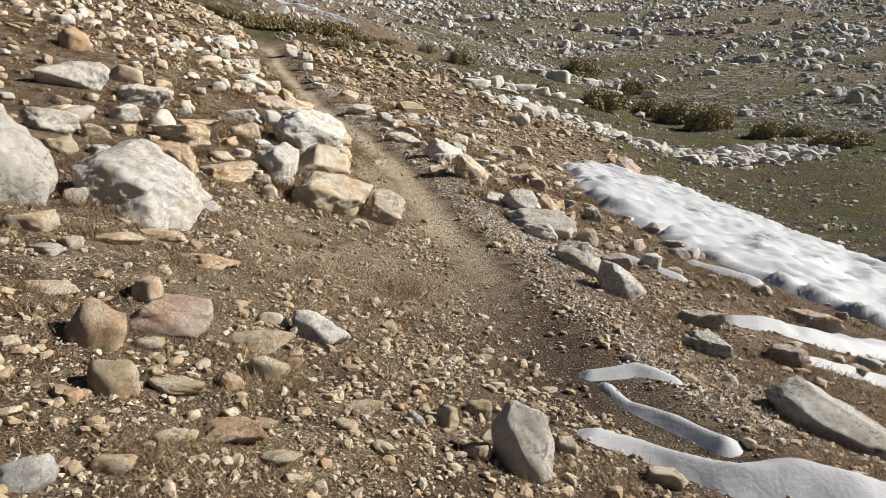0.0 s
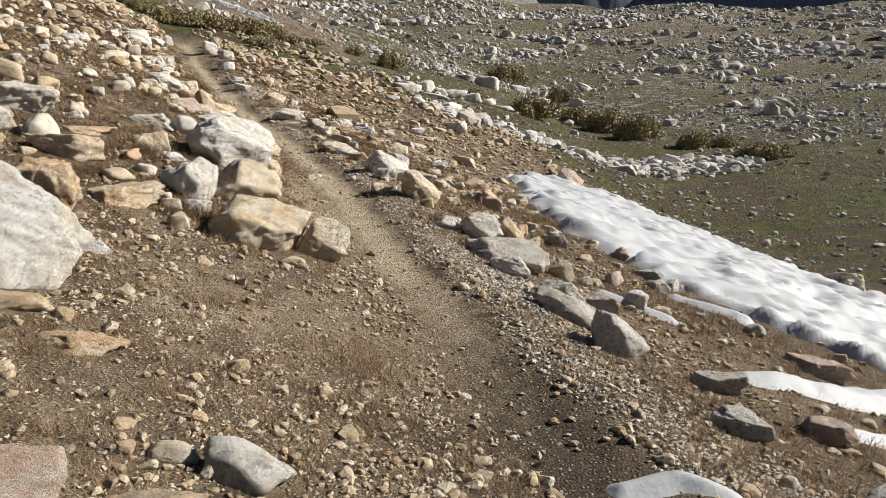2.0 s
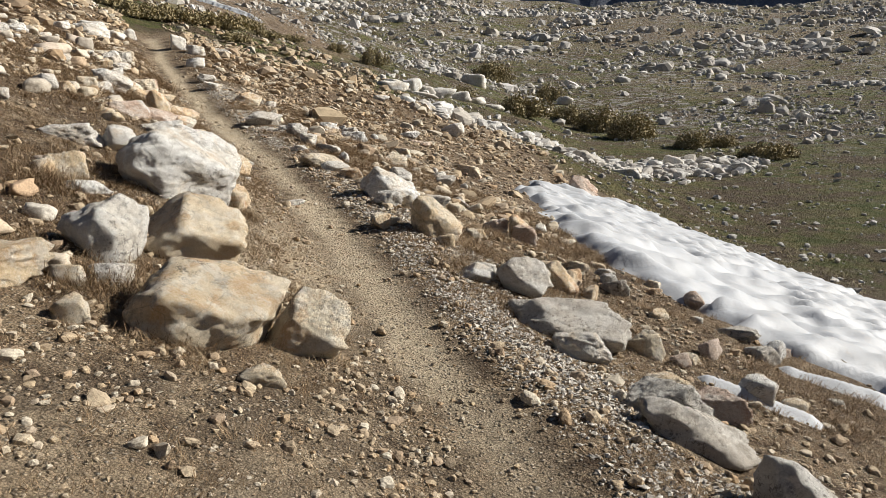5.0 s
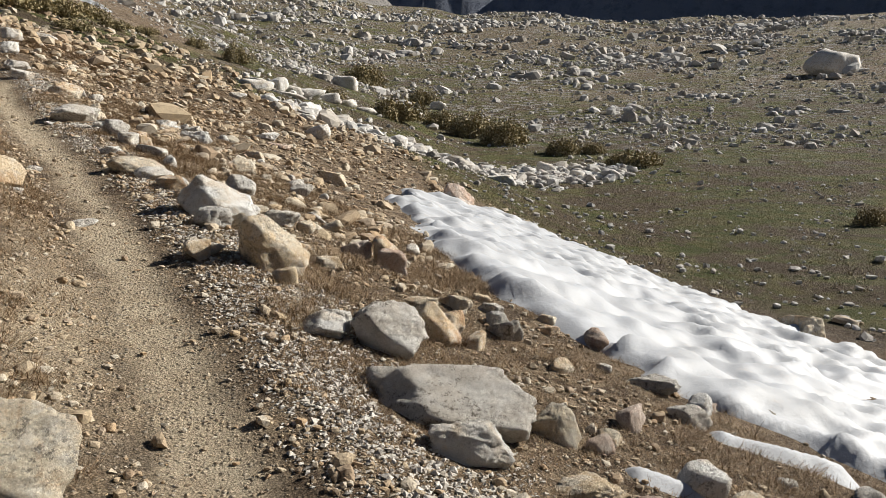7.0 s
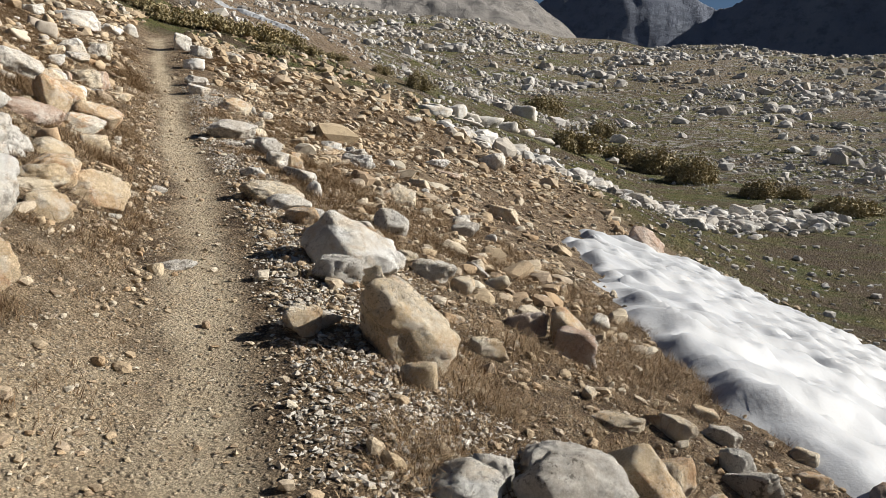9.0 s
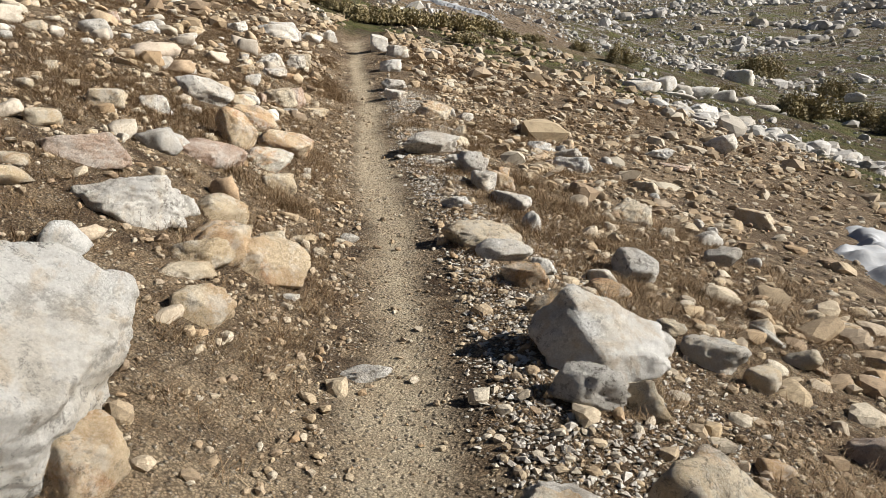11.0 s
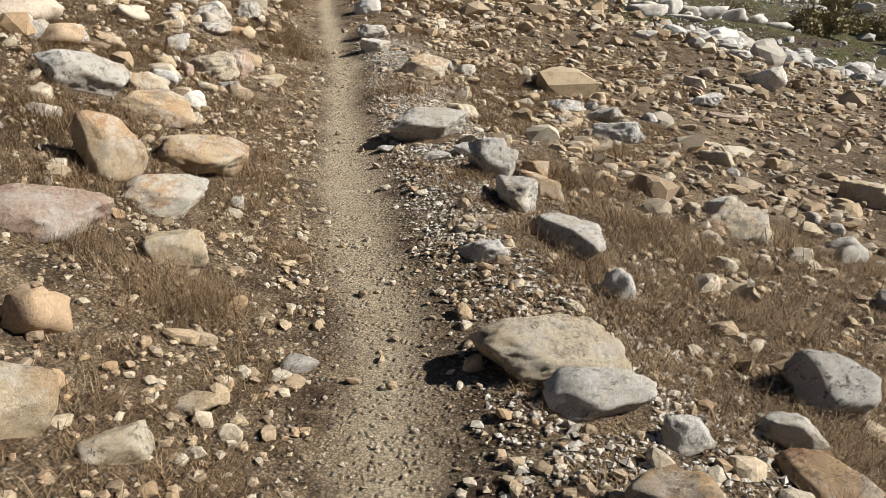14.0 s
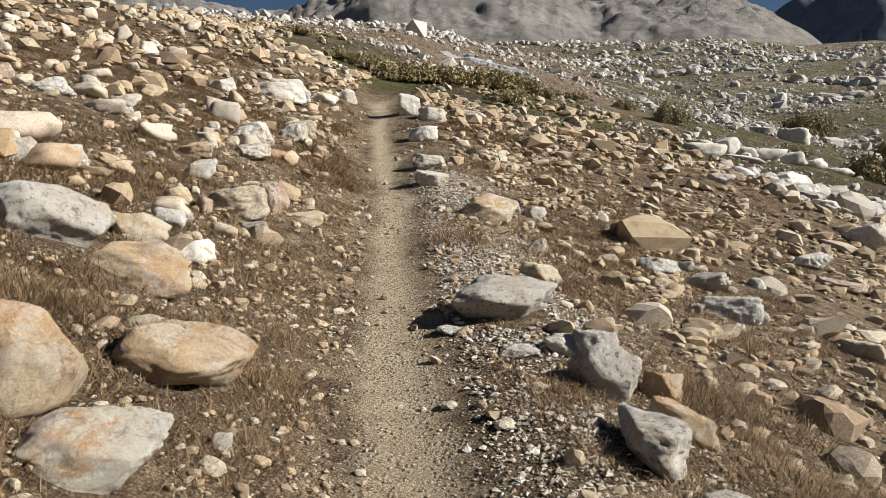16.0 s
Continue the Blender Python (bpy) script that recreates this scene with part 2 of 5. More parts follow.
def swell(x, y, size, seed=0, octaves=3):
    """Smooth noise from about -1 to 1 with lumps of that size in metres."""
    total, amp, norm = 0.0, 1.0, 0.0
    for o in range(octaves):
        u, v = x / size + 17.3 * o, y / size - 9.1 * o
        iu, iv = np.floor(u), np.floor(v)
        fu, fv = u - iu, v - iv
        fu, fv = fu * fu * (3 - 2 * fu), fv * fv * (3 - 2 * fv)
        a, b = lattice(iu, iv, seed + o), lattice(iu + 1, iv, seed + o)
        c, d = lattice(iu, iv + 1, seed + o), lattice(iu + 1, iv + 1, seed + o)
        total = total + amp * ((a + (b - a) * fu) * (1 - fv) + (c + (d - c) * fu) * fv - 0.5) * 2
        norm, amp, size = norm + amp, amp * 0.5, size * 0.5
    return total / norm


def eased(v, xs, ys, w):
    """A profile through a few stations, its bends rounded over w metres."""
    return sum(np.interp(v + k * w, xs, ys) for k in (-1, -0.5, 0, 0.5, 1)) / 5


def trail_x(y):
    return eased(y, (-40, 0, 3, 5, 6.5, 8.5, 10, 12.5, 14.2, 16, 19, 23, 31, 45, 400), (14, 3.2, 2.05, 1.3, 0.68, 0.25, -0.1, -0.68, -1.15, -1.75, -2.85, -4.15, -7.0, -11, -60), 0.6)


def trail_z(y):
    return eased(y, (-60, 0, 2.5, 5.2, 7, 8.5, 9.6, 11, 12.9, 14.2, 16.4, 19, 22.7, 28, 31, 34, 45, 70, 120, 200, 400), (-7, -0.95, -0.72, -0.45, -0.22, -0.03, 0.1, 0.3, 0.57, 0.74, 1.05, 1.42, 1.95, 3.1, 4.0, 4.5, 6.0, 10.4, 20, 31, 52), 0.6)


def soft(v, k):
    return k * np.logaddexp(0, v / k)


def height(x, y):
    """The ground's height at x, y (arrays)."""
    x, y = np.asarray(x, float), np.asarray(y, float)
    d = x - trail_x(y)
    left, right = soft(-d - 0.42, 0.10), soft(d - np.interp(y, (9, 13), (0.5, 0.85)), 0.12)
    steep = np.interp(y, (8, 13), (9.5, 5))
    hill = trail_z(y) + 0.12 * left + 2.5 * (1 - np.exp(-left / steep)) - 0.305 * right - 0.02 * soft(right - 6, 1.0)
    r = np.hypot(x - 0.4, y - 8)
    off = np.clip((np.abs(d) - 0.3) / 0.8, 0, 1)
    hill = hill + off * (0.07 * swell(x, y, 1.7, 3) + 0.025 * swell(x, y, 0.45, 5)) + np.clip((r - 12) / 60, 0, 1) * np.clip(np.abs(d) / 7, 0, 1) * swell(x, y, 14, 8)
    hill = hill + (1 - off) * 0.018 * swell(x, y, 0.5, 6) - 0.035 * np.exp(-(d / 0.32) ** 2)
    far = np.interp(r, (0, 15, 25, 40, 60, 80, 130, 200, 300, 370, 430, 4000), (-2.7, -2.5, -2.25, -1.75, -0.3, 1.6, 8.4, 19, 33, 42, 40, 40))
    az = np.degrees(np.arctan2(x - 0.4, y - 8))
    brow = np.interp(az, (-10, 1, 5.5, 9.7, 12.3, 15.8, 18.3, 24.4, 26.5, 30.4, 34, 60), (62, 61.5, 61, 56.5, 53.5, 51.8, 51.5, 53, 49, 46, 48, 48))
    far = np.where(r > 130, 8.4 + (far - 8.4) * (brow - 8.4) / 33.6, far)
    far = far + 0.08 * swell(x, y, 2.2, 11) + 0.05 * swell(x, y, 0.7, 13) + np.clip((r - 30) / 150, 0, 1.6) * 2.6 * swell(x, y, 34, 12, 6)
    return 0.3 * np.logaddexp(hill / 0.3, far / 0.3)


def trail_d(x, y):
    """How far right of the tread a place lies, with the tread's wavering edge."""
    return x - trail_x(y) + 0.13 * swell(x * 0.4, y, 1.3, 200, 3)

# ---- ground sheet ----
def widening(a, b, n, power):
    return a + (b - a) * (np.arange(1, n + 1) / n) ** power


gx = np.concatenate([widening(-7, -2500, 90, 3.2)[::-1], np.arange(-7, 9.01, 0.075), widening(9.01, 2500, 130, 3.0)])
gy = np.concatenate([widening(-1, -1500, 50, 3.2)[::-1], np.arange(-1, 27.01, 0.08), widening(27.01, 3000, 190, 3.0)])
X, Y = np.meshgrid(gx, gy)
Z = height(X, Y)


def sheet(name, X, Y, Z, material, keep=None):
    ny, nx = X.shape
    idx = np.arange(nx * ny).reshape(ny, nx)
    quads = np.stack([idx[:-1, :-1], idx[:-1, 1:], idx[1:, 1:], idx[1:, :-1]], -1).reshape(-1, 4)
    if keep is not None:
        quads = quads[keep[:-1, :-1].ravel()]
        used = np.unique(quads)
        remap = np.zeros(nx * ny, int)
        remap[used] = np.arange(len(used))
        quads = remap[quads]
        verts = np.stack([X, Y, Z], -1).reshape(-1, 3)[used]
    else:
        verts = np.stack([X, Y, Z], -1).reshape(-1, 3)
    return raw_mesh(name, verts, quads, material)


def raw_mesh(name, verts, faces, material, smooth=True):
    me = bpy.data.meshes.new(name)
    k = faces.shape[1]
    me.vertices.add(len(verts))
    me.vertices.foreach_set("co", np.ascontiguousarray(verts, np.float32).ravel())
    me.loops.add(faces.size)
    me.loops.foreach_set("vertex_index", np.ascontiguousarray(faces, np.int32).ravel())
    me.polygons.add(len(faces))
    me.polygons.foreach_set("loop_start", np.arange(0, faces.size, k, dtype=np.int32))
    me.polygons.foreach_set("use_smooth", np.full(len(faces), smooth))
    me.update(calc_edges=True)
    me.materials.append(material)
    return me


def trail_amount(x, y):
    d = trail_d(x, y)
    a = np.clip(1 - (np.abs(d + 0.04) - 0.10 - 0.14 * swell(x, y, 0.8, 21)) / 0.20, 0, 1)
    wide = 0.9 * np.exp(-((d + 0.75) / 0.8) ** 2) * np.exp(-((y - 10.6) / 1.7) ** 2) * np.clip(0.8 + 0.7 * swell(x, y, 0.7, 22), 0, 1)
    start = 0.62 * np.exp(-((x + 1.0) / 1.5) ** 2 - ((y - 6.3) / 1.5) ** 2) * np.clip(0.75 + 1.1 * swell(x, y, 0.6, 23), 0, 1)
    return np.maximum(np.maximum(a * np.clip((y - 5.5) / 4, 0, 1) * np.clip((33.2 - y) / 1.2, 0, 1), wide), start)


def meadow_amount(x, y):
    """Green turf on the flat below the slope and on the shelf above the crest."""
    d = x - trail_x(y)
    flat = np.clip((d - 13 - 1.5 * swell(x, y, 6, 31)) / 2.5, 0, 1)
    shelf = np.clip((y - 33 - 4 * swell(x, y, 9, 32)) / 8, 0, 1) * np.clip((d + 12) / 6, 0, 1) * np.clip((70 - y - 6 * swell(x, y, 14, 33)) / 10, 0, 1)
    r = np.hypot(x, y - 8)
    flat = flat * np.clip(1.15 - 0.9 * np.clip((r - 60) / 120, 0, 0.5) + 0.9 * swell(x, y, 25, 34, 5) * np.clip((r - 45) / 40, 0, 1), 0, 1)
    return np.maximum(flat, shelf)


def damp_amount(x, y):
    near = np.exp(-(((x - 0.9) / 1.3) ** 2 + ((y - 5.2) / 1.6) ** 2)) * np.clip(0.75 + 0.5 * swell(x, y, 0.8, 41), 0, 1)
    d = x - trail_x(y)
    seep = np.exp(-((d - 14.2 - 1.0 * swell(x, y, 5, 42)) / 3.2) ** 2) * np.clip((34 - y) / 12, 0, 1)
    return np.clip(np.maximum(near, 0.8 * seep), 0, 1)


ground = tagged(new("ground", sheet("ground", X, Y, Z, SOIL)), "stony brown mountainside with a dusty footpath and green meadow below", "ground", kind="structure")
def mat_amount(x, y):
    """Dry heath between the stones."""
    d = np.abs(trail_d(x, y))
    return np.clip(0.38 + 1.9 * swell(x, y, 1.1, 107, 3), 0, 1) * np.clip((d - 0.36) / 0.3, 0, 1)


veg = ground.data.attributes.new("veg", "FLOAT", "POINT")
veg.data.foreach_set("value", mat_amount(X, Y).astype(np.float32).ravel())
cover = ground.data.color_attributes.new("cover", "FLOAT_COLOR", "POINT")
cover.data.foreach_set("color", np.stack([trail_amount(X, Y), meadow_amount(X, Y), damp_amount(X, Y), np.clip((np.hypot(X, Y - 8) - 42) / 40, 0, 1)], -1).astype(np.float32).ravel())

# ---- rocks ----
SPHERES = {}


def ball(level):
    if level not in SPHERES:
        bm = bmesh.new()
        if level == 0:
            tips = [bm.verts.new(c) for c in ((1, 0, 0), (0, 1, 0), (-1, 0, 0), (0, -1, 0), (0, 0, 1), (0, 0, -1))]
            for k in range(4):
                bm.faces.new((tips[k], tips[(k + 1) % 4], tips[4]))
                bm.faces.new((tips[(k + 1) % 4], tips[k], tips[5]))
            bm.verts.index_update()
        else:
            bmesh.ops.create_icosphere(bm, subdivisions=level, radius=1)
        SPHERES[level] = (np.array([v.co[:] for v in bm.verts]), np.array([[v.index for v in f.verts] for f in bm.faces]))
        bm.free()
    return SPHERES[level]


def rounded_hull(points):
    """The convex outline of a few points, clockwise."""
    def half(ps):
        out = []
        for p in ps:
            while len(out) > 1 and (out[-1][0] - out[-2][0]) * (p[1] - out[-2][1]) - (out[-1][1] - out[-2][1]) * (p[0] - out[-2][0]) >= 0:
                out.pop()
            out.append(p)
        return out[:-1]
    ps = sorted(points)
    return half(ps) + half(ps[::-1])


def rock_verts(level, rng, kind, rough=0.095, outline=None):
    """A block of random fracture planes, its edges worn round, in a unit box resting on z = 0."""
    v, f = ball(level)
    count, power = {"r": (12, 24), "f": (7, 45), "s": (8, 36)}[kind]
    n = rng.normal(size=(count, 3))
    n /= np.linalg.norm(n, axis=1)[:, None]
    side = rng.uniform(0, 6.28, 5) + np.arange(5) * 0.3
    n = np.concatenate([n, np.stack([np.cos(side), np.sin(side), rng.uniform(-0.1, 0.55, 5)], 1), [[rng.uniform(-0.3, 0.3), rng.uniform(-0.3, 0.3), 1], [0, 0, -1]]])
    n /= np.linalg.norm(n, axis=1)[:, None]
    off = rng.uniform(0.66, 1.0, len(n))
    off[-2] = rng.uniform(0.5, 0.75)
    if outline:
        # planes through the sides of the outline, and a sloping front and back
        c = np.array(rounded_hull([*outline, (-0.27, -0.2), (0.27, -0.2)])) - (0, 0.4)
        a = np.roll(c, -1, 0) - c
        n = np.stack([-a[:, 1], np.zeros(len(a)), a[:, 0]], 1)
        n /= np.linalg.norm(n, axis=1)[:, None]
        off = (n[:, [0, 2]] * c).sum(1)
        n[:, 1] = rng.uniform(-0.35, 0.25, len(n))
        more = rng.normal(size=(5, 3)) * (0.6, 1, 0.6)
        n = np.concatenate([n, more / np.linalg.norm(more, axis=1)[:, None], [[0.48, -0.52, 0.70], [-0.5, -0.8, 0.28], [0.1, 0.95, 0.3]]])
        off = np.concatenate([np.abs(off), rng.uniform(0.42, 0.55, 5), [0.33, 0.50, 0.45]])
        power = 26 if kind == "r" else 44
    if level < 3:
        power = 60
    dots = np.clip(v @ n.T / off, 0, None)
    if level == 0:
        v = v * rng.uniform(0.55, 1.25, (6, 1)) + rng.uniform(-0.28, 0.28, (6, 3))
    rad = (dots ** power).sum(1) ** (-1 / power)
    p = v * (rad[:, None] if level else 1)
    if level > 2:
        seed = Vector(rng.uniform(-50, 50, 3))
        lump = np.array([noise.fractal(Vector(q) * 2.1 + seed, 0.9, 2.1, 4) for q in p])
        chip = np.array([noise.fractal(Vector(q) * 5.5 - seed, 0.7, 2.2, 4) for q in p])
        p = p * (1 + rough * 1.3 * lump + rough * 0.6 * chip)[:, None]
    p -= (p.max(0) + p.min(0)) / 2
    p /= np.ptp(p, axis=0)
    p[:, 2] += 0.5
    return p, f


PLACED = []
TONES = {"w": "pale grey-white", "t": "weathered tan", "o": "rust-orange stained", "g": "dark grey lichen-specked", "p": "pinkish-brown", "l": "pale orange-lichened"}
SHAPES = {"r": "rounded", "f": "angular", "s": "flat slab-like"}


def boulder(x, y, w, d, h, turn, tone, shape, seed, outline=None, tip=(0, 0)):
    """One boulder, bedded in the slope."""
    rng = np.random.default_rng(900 + seed)
    p, f = rock_verts(6 if w > 1.05 and y < 16 else (5 if w > 0.42 and y < 26 else (4 if w > 0.2 and y < 40 else 3)), rng, shape, outline=outline)
    sink = 0.22
    p = p * (w * 1.04, d * 1.04, h * 0.93 * (1 + sink)) - (0, 0, h * sink)
    lean = 0 if outline else rng.uniform(-0.12, 0.12)
    p[:, 2] += p[:, 0] * lean
    near = [float(height(x + i * w * 0.33, y + j * w * 0.33)) for i in (-1, 0, 1) for j in (-1, 0, 1)]
    z = 0.45 * min(near) + 0.55 * near[4]
    where = "bedded in the stony slope" if abs(x - float(trail_x(y))) > 1.3 else "beside the dusty footpath"
    ob = new("boulder" if w > 0.3 else "rock", raw_mesh("boulder", p, f, ROCK[tone]))
    ob.matrix_world = pose(x, y, z, tip[0], tip[1], turn)
    PLACED.append((x, y, max(w, d) / 2))
    tagged(ob, " ".join((TONES[tone], SHAPES[shape], "granite", "boulder" if w > 0.3 else "rock", where)).strip(), "boulder" if w > 0.3 else "rock", "boulders on the slope")
    return ob


boulder(-2.49, 6.32, 1.07, 0.78, 0.75, 22, "w", "r", 1, outline=((-0.5, 0.67), (-0.07, 0.99), (0.18, 0.9), (0.38, 0.55), (0.5, 0.15), (0.38, 0.0), (-0.27, 0.24), (-0.43, 0.45)))
boulder(-2.78, 7.74, 0.53, 0.39, 0.46, 20, "o", "r", 2)
boulder(-3.28, 5.72, 0.67, 0.49, 0.79, 31, "g", "r", 3, outline=((-0.5, 0.38), (-0.31, 0.92), (-0.05, 1.0), (0.18, 0.81), (0.34, 0.54), (0.5, 0.22), (0.4, 0.01), (-0.24, 0.11)))
boulder(-2.73, 5.00, 0.35, 0.23, 0.15, 30, "t", "f", 4)
boulder(-4.30, 8.34, 0.58, 0.43, 0.29, 28, "w", "r", 5)
boulder(-3.86, 8.47, 0.29, 0.19, 0.19, 25, "t", "f", 6)
boulder(-3.77, 7.46, 0.34, 0.22, 0.19, 28, "t", "f", 7)
boulder(-2.89, 5.98, 0.20, 0.13, 0.15, 27, "w", "f", 8)
boulder(-4.00, 9.60, 0.40, 0.26, 0.24, 23, "w", "f", 9)
boulder(-4.14, 10.60, 0.75, 0.56, 0.35, 22, "w", "r", 10)
boulder(-5.04, 10.39, 0.97, 0.62, 0.44, 26, "w", "s", 11)
boulder(-3.23, 9.35, 0.70, 0.46, 0.29, 20, "t", "s", 12)
boulder(-3.39, 10.39, 0.63, 0.41, 0.15, 19, "o", "s", 13)
boulder(-2.47, 8.59, 0.72, 0.46, 0.23, 17, "t", "s", 14)
boulder(-1.71, 5.47, 0.46, 0.30, 0.11, 18, "o", "s", 15)
boulder(-2.29, 5.31, 0.37, 0.24, 0.09, 25, "t", "s", 16)
boulder(-2.15, 5.79, 0.35, 0.23, 0.10, 21, "t", "s", 17)
boulder(-2.14, 4.06, 0.31, 0.20, 0.06, 29, "o", "s", 18)
boulder(-2.41, 4.57, 0.23, 0.15, 0.08, 29, "g", "f", 19)
boulder(-1.44, 3.95, 0.47, 0.30, 0.20, 22, "p", "s", 20, outline=((-0.48, 0.94), (-0.02, 1.0), (0.49, 0.88), (0.5, 0.06), (-0.47, 0.0)))
boulder(-0.99, 4.09, 0.40, 0.26, 0.13, 15, "o", "f", 21)
boulder(-0.72, 4.55, 0.36, 0.23, 0.23, 10, "w", "f", 22, outline=((-0.48, 0.91), (-0.25, 1.0), (0.33, 0.37), (0.5, 0.08), (0.28, 0.0), (-0.45, 0.24)))
boulder(-1.04, 4.60, 0.20, 0.13, 0.08, 14, "t", "f", 23)
boulder(-0.77, 3.94, 0.11, 0.07, 0.06, 12, "o", "f", 24)
boulder(-1.44, 3.65, 0.17, 0.11, 0.05, 23, "t", "s", 25)
boulder(-0.85, 2.99, 0.31, 0.20, 0.10, 18, "o", "f", 26)
boulder(-1.01, 2.78, 0.15, 0.10, 0.07, 22, "t", "f", 27)
boulder(-1.11, 2.50, 0.17, 0.11, 0.07, 27, "o", "f", 28)
boulder(-0.62, 2.91, 0.18, 0.13, 0.06, 14, "t", "r", 29)
boulder(-1.28, 2.29, 0.18, 0.12, 0.12, 32, "w", "f", 30)
boulder(-1.15, 3.25, 0.24, 0.16, 0.07, 21, "t", "s", 31)
boulder(-0.36, 3.63, 0.20, 0.13, 0.06, 7, "t", "s", 32)
boulder(0.06, 3.76, 0.13, 0.09, 0.15, 0, "t", "f", 33)
boulder(-0.42, 3.38, 0.13, 0.09, 0.05, 9, "t", "s", 34)
boulder(-0.10, 3.68, 0.10, 0.07, 0.08, 3, "g", "f", 35)
boulder(0.44, 3.53, 0.31, 0.20, 0.40, -6, "w", "f", 36, outline=((-0.48, 0.99), (-0.32, 1.0), (0.32, 0.78), (0.5, 0.18), (0.32, 0.0), (-0.23, 0.0), (-0.45, 0.37)))
boulder(2.80, 5.02, 0.88, 0.56, 0.43, -29, "g", "f", 37, outline=((-0.48, 0.76), (-0.36, 0.98), (-0.14, 0.98), (0.27, 0.53), (0.5, 0.23), (0.45, 0.0), (0.05, 0.11), (-0.45, 0.49)))
boulder(2.37, 6.37, 0.44, 0.28, 0.20, -20, "g", "s", 38)
boulder(2.59, 7.13, 0.45, 0.29, 0.19, -20, "g", "f", 39)
boulder(1.89, 7.55, 0.52, 0.36, 0.43, 14, "g", "f", 40, outline=((-0.33, 0.97), (-0.05, 0.85), (0.47, 0.23), (0.5, 0.0), (-0.44, 0.16)))
boulder(1.61, 8.65, 0.54, 0.40, 0.29, -10, "g", "r", 41)
boulder(1.27, 3.87, 0.22, 0.14, 0.11, -18, "t", "f", 42)
boulder(0.19, 3.52, 0.18, 0.12, 0.08, -2, "t", "s", 43)
boulder(0.24, 4.12, 0.16, 0.11, 0.10, -2, "t", "f", 44)
boulder(0.73, 3.96, 0.14, 0.09, 0.09, -10, "t", "f", 45)
boulder(4.56, 8.77, 0.69, 0.45, 0.24, -27, "p", "s", 46)
boulder(3.21, 6.62, 0.42, 0.27, 0.19, -26, "p", "s", 47)
boulder(3.43, 10.54, 0.33, 0.25, 0.17, -18, "g", "r", 48)
boulder(4.48, 7.46, 0.30, 0.22, 0.14, -31, "g", "r", 49)
boulder(-2.04, 9.36, 0.56, 0.41, 0.47, 19, "w", "r", 50, outline=((-0.47, 0.61), (-0.14, 0.84), (0.26, 1.0), (0.5, 0.81), (0.41, 0.41), (0.11, 0.0), (-0.32, 0.1), (-0.5, 0.41)))
boulder(-1.59, 9.88, 0.80, 0.58, 0.59, 13, "t", "r", 51, outline=((-0.5, 0.39), (-0.26, 0.67), (0.06, 1.0), (0.27, 0.94), (0.47, 0.7), (0.5, 0.39), (0.35, 0.09), (0.01, 0.0), (-0.43, 0.15)))
boulder(-1.26, 8.75, 0.95, 0.68, 0.54, 12, "t", "r", 52, outline=((-0.5, 0.52), (-0.32, 0.88), (-0.11, 1.0), (0.18, 0.95), (0.41, 0.76), (0.5, 0.57), (0.38, 0.24), (0.28, 0.02), (-0.08, 0.05), (-0.44, 0.24)))
boulder(-0.74, 8.86, 0.62, 0.36, 0.45, 3, "t", "f", 53, outline=((-0.01, 0.98), (0.1, 1.0), (0.35, 0.77), (0.5, 0.56), (0.47, 0.35), (0.08, 0.08), (-0.5, 0.0), (-0.34, 0.32)))
boulder(-1.94, 9.03, 0.34, 0.25, 0.14, 20, "w", "r", 54)
boulder(-2.11, 8.85, 0.20, 0.13, 0.14, 22, "t", "f", 55)
boulder(-1.94, 8.39, 0.19, 0.14, 0.17, 23, "t", "r", 56)
boulder(-3.13, 12.03, 0.60, 0.39, 0.21, 20, "w", "f", 57)
boulder(-2.77, 10.78, 0.33, 0.21, 0.25, 21, "t", "f", 58)
boulder(-2.56, 10.61, 0.40, 0.26, 0.11, 20, "w", "s", 59)
boulder(-0.91, 8.17, 0.25, 0.16, 0.10, 8, "t", "f", 60)
boulder(-0.05, 12.24, 0.32, 0.21, 0.13, -3, "g", "f", 61)
boulder(1.33, 9.94, 0.99, 0.63, 0.36, -18, "g", "s", 62, outline=((-0.5, 0.79), (-0.17, 1.0), (0.39, 0.89), (0.5, 0.33), (0.48, 0.0), (0.0, 0.05), (-0.46, 0.47)))
boulder(1.31, 9.48, 0.44, 0.33, 0.23, -20, "w", "r", 63)
boulder(1.98, 9.89, 0.33, 0.22, 0.24, -25, "t", "f", 64)
boulder(1.24, 11.12, 0.55, 0.41, 0.24, -14, "g", "r", 65)
boulder(1.75, 11.42, 0.32, 0.21, 0.25, -18, "o", "f", 66)
boulder(0.83, 10.99, 0.21, 0.14, 0.17, -11, "w", "f", 67)
boulder(1.66, 8.24, 0.69, 0.44, 0.35, -5, "g", "f", 68, outline=((-0.49, 0.89), (-0.23, 1.0), (0.16, 0.57), (0.5, 0.04), (0.3, 0.0), (-0.3, 0.43)))
boulder(1.87, 9.29, 0.47, 0.31, 0.12, -27, "t", "s", 69)
boulder(2.15, 8.97, 0.47, 0.30, 0.20, -31, "p", "s", 70)
boulder(6.02, 24.35, 0.92, 0.60, 0.72, -18, "p", "f", 71, outline=((-0.5, 0.1), (-0.22, 1.0), (-0.05, 0.95), (0.5, 0.12), (0.4, 0.0), (-0.4, 0.0)))
boulder(2.40, 11.80, 0.35, 0.23, 0.21, -22, "g", "f", 72)
boulder(1.73, 13.18, 0.31, 0.20, 0.28, -14, "p", "f", 73)
